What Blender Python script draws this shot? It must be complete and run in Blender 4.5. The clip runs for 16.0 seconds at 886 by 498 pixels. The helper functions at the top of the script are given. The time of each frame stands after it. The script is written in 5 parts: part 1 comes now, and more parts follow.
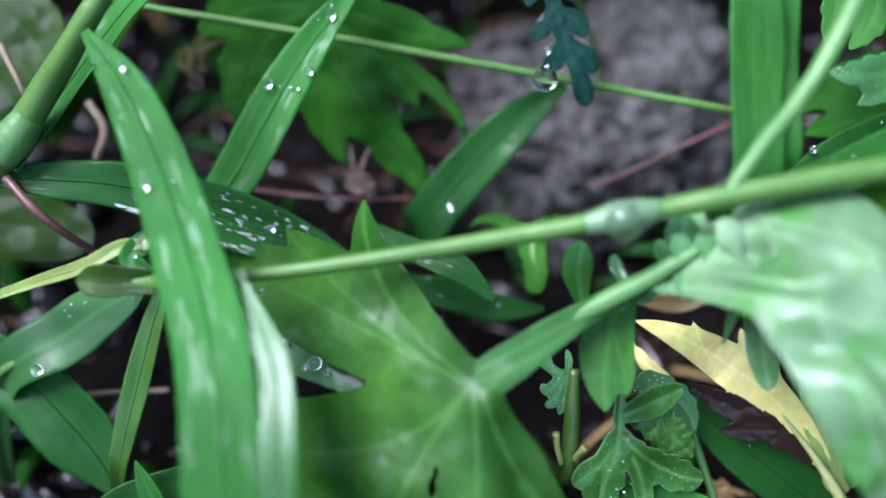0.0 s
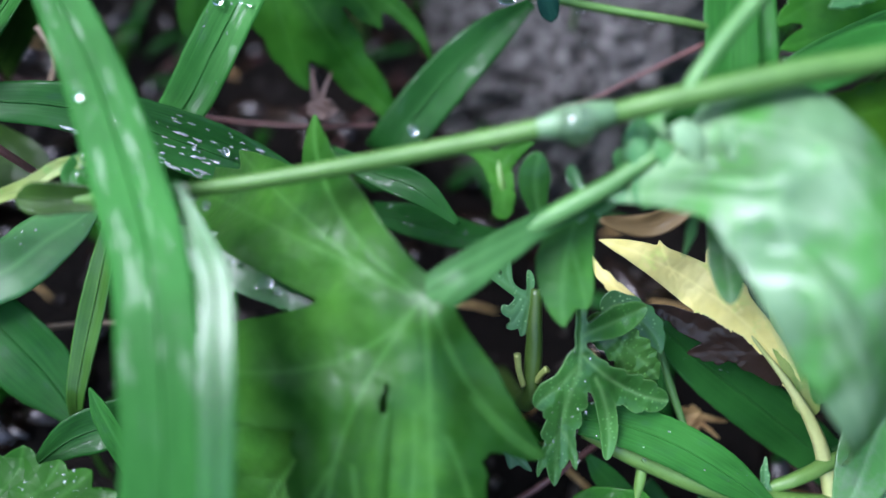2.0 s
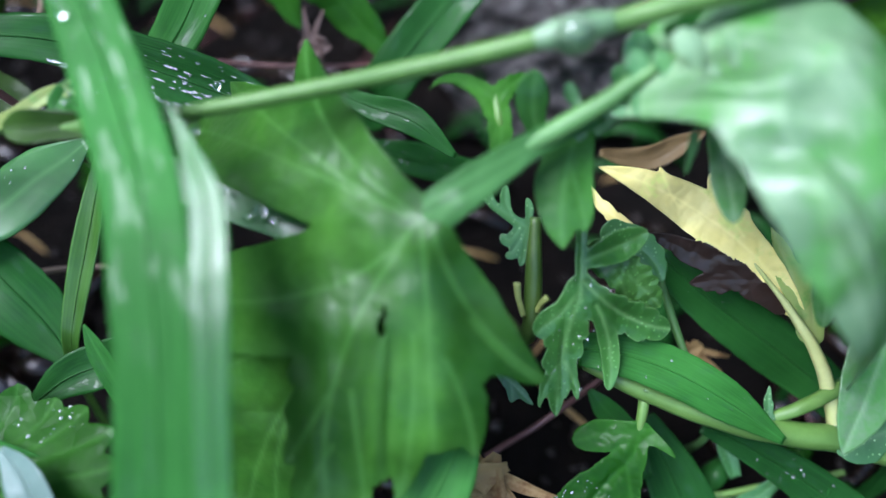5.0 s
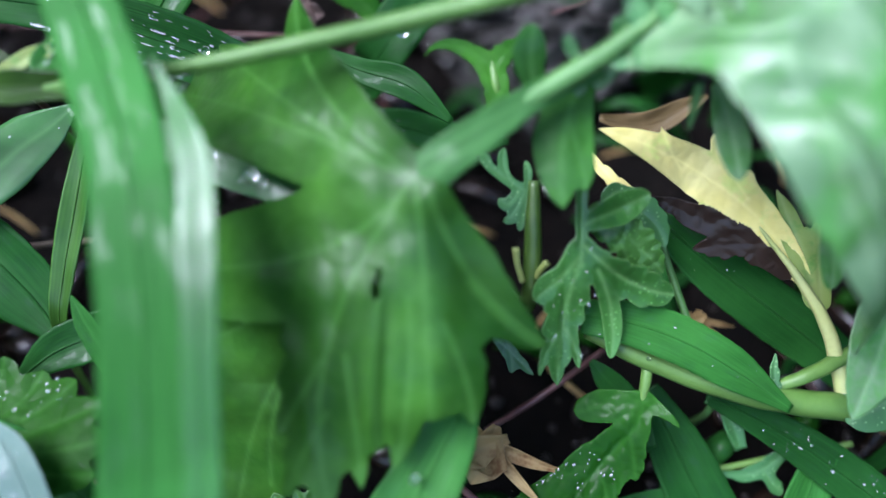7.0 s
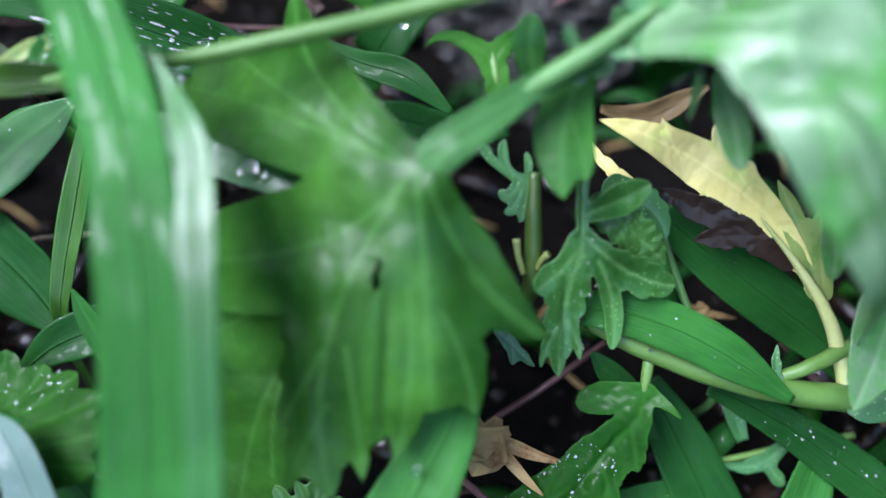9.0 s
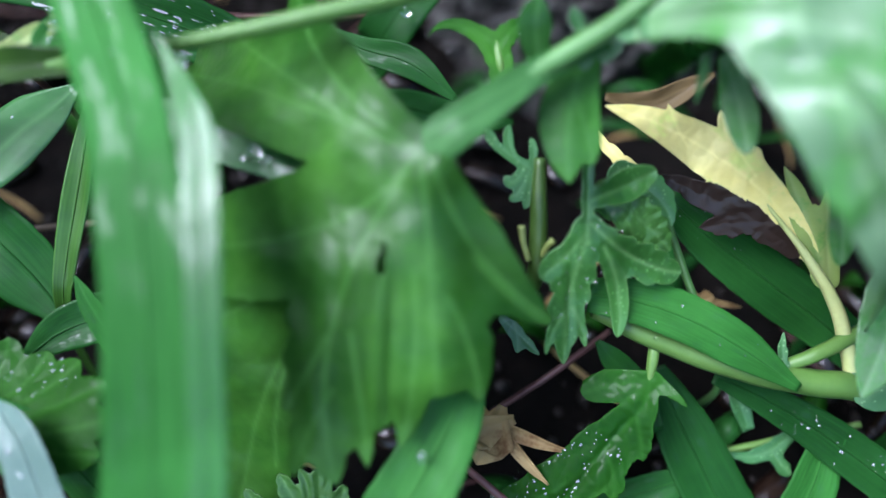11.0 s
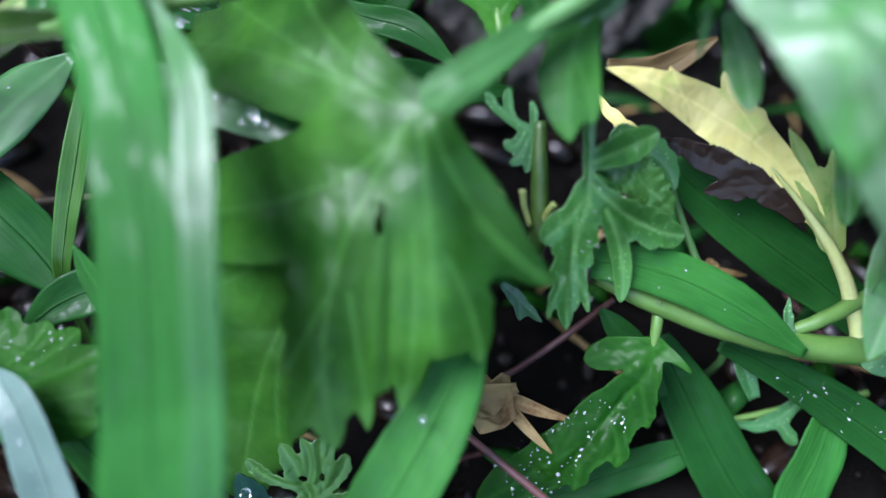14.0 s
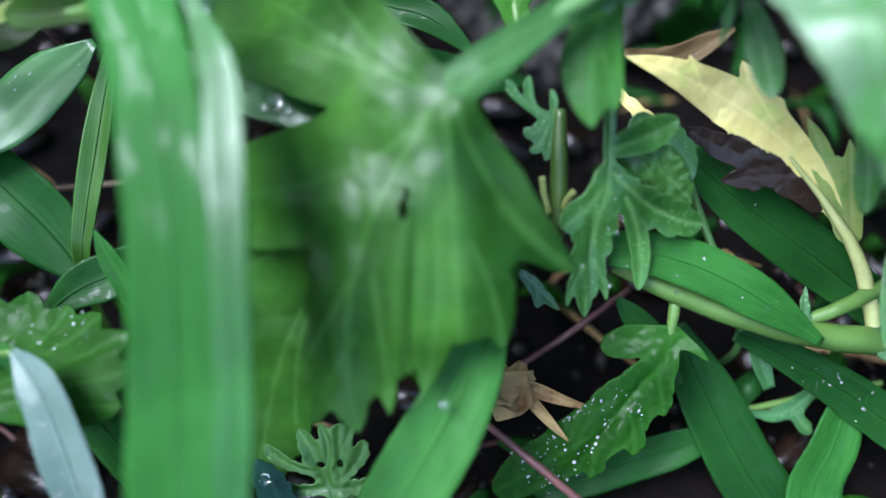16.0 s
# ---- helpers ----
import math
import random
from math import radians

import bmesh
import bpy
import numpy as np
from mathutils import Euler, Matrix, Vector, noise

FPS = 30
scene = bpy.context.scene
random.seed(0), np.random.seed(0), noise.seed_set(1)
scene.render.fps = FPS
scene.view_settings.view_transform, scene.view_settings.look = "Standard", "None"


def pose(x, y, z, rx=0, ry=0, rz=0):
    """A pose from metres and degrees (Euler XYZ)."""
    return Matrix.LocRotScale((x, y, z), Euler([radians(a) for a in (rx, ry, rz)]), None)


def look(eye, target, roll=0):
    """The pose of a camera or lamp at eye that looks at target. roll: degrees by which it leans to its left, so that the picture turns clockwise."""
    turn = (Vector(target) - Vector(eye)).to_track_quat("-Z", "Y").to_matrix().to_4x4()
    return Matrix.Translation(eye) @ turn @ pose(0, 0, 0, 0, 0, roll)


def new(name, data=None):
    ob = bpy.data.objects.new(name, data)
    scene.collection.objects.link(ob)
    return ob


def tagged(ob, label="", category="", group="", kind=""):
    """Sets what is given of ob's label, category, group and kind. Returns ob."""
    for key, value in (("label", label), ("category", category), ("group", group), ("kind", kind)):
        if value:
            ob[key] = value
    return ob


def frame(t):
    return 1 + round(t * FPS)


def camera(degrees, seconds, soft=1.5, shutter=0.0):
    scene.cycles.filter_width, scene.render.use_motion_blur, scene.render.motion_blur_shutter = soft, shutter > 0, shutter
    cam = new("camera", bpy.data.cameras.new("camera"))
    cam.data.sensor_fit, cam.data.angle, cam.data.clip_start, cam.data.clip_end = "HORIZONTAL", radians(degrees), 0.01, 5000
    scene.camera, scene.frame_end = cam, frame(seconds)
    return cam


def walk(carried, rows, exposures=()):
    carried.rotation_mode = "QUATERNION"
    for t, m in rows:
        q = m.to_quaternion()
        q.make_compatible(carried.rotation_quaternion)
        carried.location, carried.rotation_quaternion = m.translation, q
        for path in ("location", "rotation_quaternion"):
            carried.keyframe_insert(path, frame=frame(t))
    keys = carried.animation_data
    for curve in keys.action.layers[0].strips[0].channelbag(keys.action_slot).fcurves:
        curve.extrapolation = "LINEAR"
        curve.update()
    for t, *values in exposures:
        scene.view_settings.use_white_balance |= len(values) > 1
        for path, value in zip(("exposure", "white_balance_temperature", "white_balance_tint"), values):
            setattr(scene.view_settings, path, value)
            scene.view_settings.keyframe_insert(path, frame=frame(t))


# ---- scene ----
cam = camera(60, 16.0, soft=1.5)
cam.data.dof.use_dof = True
cam.data.dof.focus_distance = 0.116
cam.data.dof.aperture_fstop = 6.0
PATH = [
    (0, pose(-0.00759, 0.00933, 0.15269, 39.496, -1.217, 1.658)),
    (0.5, pose(-0.00697, 0.00808, 0.15031, 38.540, -1.284, 1.628)),
    (1, pose(-0.00277, 0.00839, 0.14892, 37.810, -1.085, 1.500)),
    (1.5, pose(-0.00145, 0.00621, 0.14635, 37.508, -0.764, 1.427)),
    (2, pose(-0.00078, 0.00656, 0.14594, 36.766, -0.679, 1.255)),
    (2.5, pose(0.00055, 0.00691, 0.14504, 36.095, -0.295, 1.320)),
    (3, pose(-0.00088, 0.00533, 0.14351, 35.971, -0.381, 0.918)),
    (3.5, pose(-0.00215, 0.00163, 0.14039, 36.126, -0.280, 0.749)),
    (4, pose(-0.00043, 0.00180, 0.14027, 35.805, -0.287, 0.657)),
    (6.5, pose(-0.00022, 0.00110, 0.13700, 35.061, 0.037, 0.214)),
    (7, pose(0.00006, -0.00011, 0.13502, 35.003, 0.084, 0.057)),
    (7.5, pose(-0.00159, -0.00145, 0.13434, 35.287, -0.017, -0.043)),
    (8, pose(0.00067, -0.00024, 0.13497, 34.991, 0.121, -0.071)),
    (10.5, pose(-0.00032, -0.00138, 0.13336, 34.612, 0.421, 0.043)),
    (11, pose(-0.00017, -0.00167, 0.13305, 34.671, 0.439, 0.017)),
    (11.5, pose(0.00019, -0.00210, 0.13254, 34.743, 0.553, 0.007)),
    (12, pose(0.00000, -0.00288, 0.13192, 34.576, 0.677, 0.061)),
    (12.5, pose(0.00088, -0.00246, 0.13178, 34.205, 0.818, 0.028)),
    (13, pose(0.00134, -0.00218, 0.13138, 34.015, 0.881, -0.002)),
    (13.5, pose(0.00100, -0.00357, 0.12996, 34.072, 1.018, -0.031)),
    (14, pose(0.00064, -0.00435, 0.12990, 34.213, 1.119, -0.114)),
    (14.5, pose(0.00001, -0.00417, 0.13108, 34.153, 1.156, -0.083)),
    (15, pose(-0.00037, -0.00438, 0.13086, 34.312, 1.143, -0.050)),
    (15.5, pose(-0.00183, -0.00537, 0.12959, 34.411, 1.054, -0.063)),
    (16, pose(-0.00212, -0.00610, 0.12937, 34.181, 0.953, 0.114)),
]
walk(cam, PATH, exposures=[(0.0, 1.50, 5700, 11), (7.0, 1.50, 5680, 11), (13.0, 1.50, 5680, 9), (16.0, 1.50, 5680, 9)])

# overcast daylight: soft high sun behind cloud and an even sky
world = bpy.data.worlds.new("overcast_sky")
scene.world = world
world.use_nodes = True
wn, wl = world.node_tree.nodes, world.node_tree.links
wn.clear()
sky = wn.new("ShaderNodeTexSky")
sky.sky_type = "NISHITA"
sky.sun_disc = False
sky.sun_elevation = radians(60)
sky.sun_rotation = radians(-98)
sky.air_density, sky.dust_density, sky.ozone_density = 1.2, 3.0, 1.0
background = wn.new("ShaderNodeBackground")
background.inputs["Strength"].default_value = 0.15
wout = wn.new("ShaderNodeOutputWorld")
wl.new(sky.outputs[0], background.inputs[0])
wl.new(background.outputs[0], wout.inputs[0])

sun_data = bpy.data.lights.new("sun", "SUN")
sun_data.energy, sun_data.angle, sun_data.color = 3.5, radians(38), (0.92, 0.90, 1.0)
sun = new("sun", sun_data)
sun.matrix_world = look((-0.47, 0.01, 0.83), (0, 0.08, 0))

# ---- materials ----


def shader(name):
    m = bpy.data.materials.new(name)
    m.use_nodes = True
    nodes, links = m.node_tree.nodes, m.node_tree.links
    nodes.clear()
    out = nodes.new("ShaderNodeOutputMaterial")
    return m, nodes, links, out


def node(nodes, links, kind, settings=(), **inputs):
    n = nodes.new(kind)
    for key, value in dict(settings).items():
        setattr(n, key, value)
    for key, value in inputs.items():
        key = key.replace("_", " ")
        if isinstance(value, bpy.types.NodeSocket):
            links.new(value, n.inputs[key])
        else:
            n.inputs[key].default_value = value
    return n


def mix(nodes, links, factor, a, b, blend="MIX"):
    n = nodes.new("ShaderNodeMix")
    n.data_type, n.blend_type = "RGBA", blend
    for slot, value in ((0, factor), (6, a), (7, b)):
        if isinstance(value, bpy.types.NodeSocket):
            links.new(value, n.inputs[slot])
        else:
            n.inputs[slot].default_value = (*value, 1) if isinstance(value, tuple) and len(value) == 3 else value
    return n.outputs[2]


def math_node(nodes, links, op, a, b=0.0, c=0.0):
    n = nodes.new("ShaderNodeMath")
    n.operation = op
    for slot, value in enumerate((a, b, c)):
        if isinstance(value, bpy.types.NodeSocket):
            links.new(value, n.inputs[slot])
        else:
            n.inputs[slot].default_value = value
    return n.outputs[0]


def ramp(nodes, links, value, stops):
    n = nodes.new("ShaderNodeValToRGB")
    els = n.color_ramp.elements
    while len(els) < len(stops):
        els.new(0.5)
    for e, (at, col) in zip(els, stops):
        e.position, e.color = at, (*col, 1)
    links.new(value, n.inputs[0])
    return n.outputs[0]


def foliage(name, dark, light, vein, rough=0.34, clear=0.35, wet=0.5, lines=0.0, blotch=None, relief=0.25, worn=None, speckle=None, cell=650.0, spec=0.45, patch=130.0, deep=0.0002, cover=0.52, pool=160.0, dry=0.42, sheen=0.11, streak=False):
    """Living or dying leaf tissue: mottled colour, paler veins, light that passes through, a film of water that breaks up into patches."""
    m, nodes, links, out = shader(name)
    where = node(nodes, links, "ShaderNodeTexCoord").outputs["Object"]
    big = node(nodes, links, "ShaderNodeTexNoise", Vector=where, Scale=70.0, Detail=3.0, Roughness=0.6).outputs[0]
    fine = node(nodes, links, "ShaderNodeTexNoise", Vector=where, Scale=900.0, Detail=2.0, Roughness=0.6).outputs[0]
    cells = node(nodes, links, "ShaderNodeTexVoronoi", {"feature": "DISTANCE_TO_EDGE"}, Vector=where, Scale=cell).outputs["Distance"]
    veins = node(nodes, links, "ShaderNodeAttribute", {"attribute_name": "vein"}).outputs["Fac"]
    base = mix(nodes, links, ramp(nodes, links, big, ((0.32, (0, 0, 0)), (0.68, (1, 1, 1)))), dark, light)
    broad = node(nodes, links, "ShaderNodeTexNoise", Vector=where, Scale=38.0, Detail=4.0, Roughness=0.55, Distortion=0.6).outputs[0]
    base = mix(nodes, links, ramp(nodes, links, broad, ((0.38, (0.75, 0.75, 0.75)), (0.60, (0, 0, 0)))), base, tuple(c * 0.45 for c in dark))
    base = mix(nodes, links, math_node(nodes, links, "MULTIPLY", fine, 0.30), base, tuple(c * 0.55 for c in dark))
    if blotch:
        spots = node(nodes, links, "ShaderNodeTexNoise", Vector=where, Scale=patch, Detail=4.0, Roughness=0.7).outputs[0]
        base = mix(nodes, links, ramp(nodes, links, spots, ((cover, (0, 0, 0)), (cover + 0.14, (1, 1, 1)))), base, blotch)
    if speckle:
        dots = node(nodes, links, "ShaderNodeTexVoronoi", Vector=where, Scale=1300.0).outputs["Distance"]
        sparse = math_node(nodes, links, "MULTIPLY", ramp(nodes, links, dots, ((0.16, (1, 1, 1)), (0.27, (0, 0, 0)))), ramp(nodes, links, big, ((0.4, (0, 0, 0)), (0.6, (0.8, 0.8, 0.8)))))
        base = mix(nodes, links, sparse, base, speckle)
    height = math_node(nodes, links, "MULTIPLY", cells, relief)
    if lines:
        uv = node(nodes, links, "ShaderNodeUVMap").outputs[0]
        split = node(nodes, links, "ShaderNodeSeparateXYZ", Vector=uv)
        ribs = math_node(nodes, links, "SINE", math_node(nodes, links, "MULTIPLY", split.outputs[0], lines))
        ribs = math_node(nodes, links, "MULTIPLY_ADD", ribs, 0.5, 0.5)
        wide = math_node(nodes, links, "SINE", math_node(nodes, links, "MULTIPLY", split.outputs[0], lines * 0.23))
        band = math_node(nodes, links, "MULTIPLY_ADD", wide, 0.08, 0.10)
        base = mix(nodes, links, math_node(nodes, links, "MULTIPLY", ribs, band), base, light)
        height = math_node(nodes, links, "MULTIPLY_ADD", ribs, 0.08, math_node(nodes, links, "MULTIPLY", cells, relief * 0.3))
    base = mix(nodes, links, math_node(nodes, links, "MULTIPLY", veins, 0.32), base, vein)
    if worn:
        edge = node(nodes, links, "ShaderNodeAttribute", {"attribute_name": "worn"}).outputs["Fac"]
        ragged = math_node(nodes, links, "ADD", edge, math_node(nodes, links, "MULTIPLY_ADD", big, 0.9, -0.45))
        decay = mix(nodes, links, ramp(nodes, links, broad, ((0.42, (0, 0, 0)), (0.6, (1, 1, 1)))), tuple(c * 0.4 for c in worn), tuple(c * 1.5 for c in worn))
        base = mix(nodes, links, ramp(nodes, links, ragged, ((0.40, (0, 0, 0)), (0.62, (1, 1, 1)))), base, decay)
    tone = math_node(nodes, links, "MULTIPLY_ADD", big, 0.3, rough - 0.15)
    if worn:
        tone = math_node(nodes, links, "MULTIPLY_ADD", edge, -0.08, tone)
    bump = node(nodes, links, "ShaderNodeBump", Strength=0.35, Distance=deep, Height=height)
    wash = where
    if streak:
        along = node(nodes, links, "ShaderNodeUVMap").outputs[0]
        wash = node(nodes, links, "ShaderNodeMapping", Vector=along, Scale=(4.5, 10.0, 1.0)).outputs[0]
        fibre = node(nodes, links, "ShaderNodeMapping", Vector=along, Scale=(46.0, 6.0, 1.0)).outputs[0]
        threads = node(nodes, links, "ShaderNodeTexNoise", Vector=fibre, Scale=1.0, Detail=3.0, Roughness=0.6).outputs[0]
        base = mix(nodes, links, ramp(nodes, links, threads, ((0.35, (0, 0, 0)), (0.7, (0.5, 0.5, 0.5)))), base, light)
    film = node(nodes, links, "ShaderNodeTexNoise", Vector=wash, Scale=1.0 if streak else pool, Detail=3.0, Roughness=0.65).outputs[0]
    coat = ramp(nodes, links, film, ((dry, (0, 0, 0)), (dry + 0.12, (1, 1, 1))))
    ripple = node(nodes, links, "ShaderNodeBump", Strength=0.4, Distance=0.0003, Height=film, Normal=bump.outputs[0])
    p = node(nodes, links, "ShaderNodeBsdfPrincipled", Base_Color=base, Roughness=tone, Normal=bump.outputs[0])
    p.inputs["Specular IOR Level"].default_value = spec
    links.new(math_node(nodes, links, "MULTIPLY", coat, wet), p.inputs["Coat Weight"])
    p.inputs["Coat Roughness"].default_value = sheen
    p.inputs["Coat IOR"].default_value = 1.38
    links.new(ripple.outputs[0], p.inputs["Coat Normal"])
    passing = mix(nodes, links, 1.0, base, (1.25, 1.2, 0.5), "MULTIPLY")
    t = node(nodes, links, "ShaderNodeBsdfTranslucent", Color=passing, Normal=bump.outputs[0])
    both = node(nodes, links, "ShaderNodeMixShader")
    both.inputs[0].default_value = clear
    links.new(p.outputs[0], both.inputs[1])
    links.new(t.outputs[0], both.inputs[2])
    links.new(both.outputs[0], out.inputs[0])
    return m


def solid(name, dark, light, rough=0.5, scale=200.0, relief=0.4, wet=0.3, depth=0.0004, gloss=0.5):
    """Opaque, damp, uneven matter: stalks, twigs, stone, soil."""
    m, nodes, links, out = shader(name)
    where = node(nodes, links, "ShaderNodeTexCoord").outputs["Object"]
    big = node(nodes, links, "ShaderNodeTexNoise", Vector=where, Scale=scale * 0.35, Detail=6.0, Roughness=0.65).outputs[0]
    fine = node(nodes, links, "ShaderNodeTexNoise", Vector=where, Scale=scale * 3.0, Detail=5.0, Roughness=0.7).outputs[0]
    base = mix(nodes, links, ramp(nodes, links, big, ((0.35, (0, 0, 0)), (0.65, (1, 1, 1)))), dark, light)
    base = mix(nodes, links, math_node(nodes, links, "MULTIPLY", fine, 0.5), base, tuple(c * 0.4 for c in dark))
    height = math_node(nodes, links, "MULTIPLY_ADD", fine, 0.5, big)
    bump = node(nodes, links, "ShaderNodeBump", Strength=relief, Distance=depth, Height=height)
    p = node(nodes, links, "ShaderNodeBsdfPrincipled", Base_Color=base, Roughness=rough, Normal=bump.outputs[0])
    p.inputs["Specular IOR Level"].default_value = gloss
    damp = ramp(nodes, links, big, ((0.45, (0, 0, 0)), (0.6, (1, 1, 1))))
    links.new(math_node(nodes, links, "MULTIPLY", damp, wet), p.inputs["Coat Weight"])
    p.inputs["Coat Roughness"].default_value = 0.1
    p.inputs["Coat IOR"].default_value = 1.33
    links.new(bump.outputs[0], p.inputs["Coat Normal"])
    links.new(p.outputs[0], out.inputs[0])
    return m


def clear_water(name, rough=0.0, through_light=1.0):
    m, nodes, links, out = shader(name)
    g = node(nodes, links, "ShaderNodeBsdfPrincipled", Base_Color=(0.98, 1.0, 0.99, 1), Roughness=rough, IOR=1.333)
    g.inputs["Transmission Weight"].default_value = through_light
    links.new(g.outputs[0], out.inputs[0])
    return m


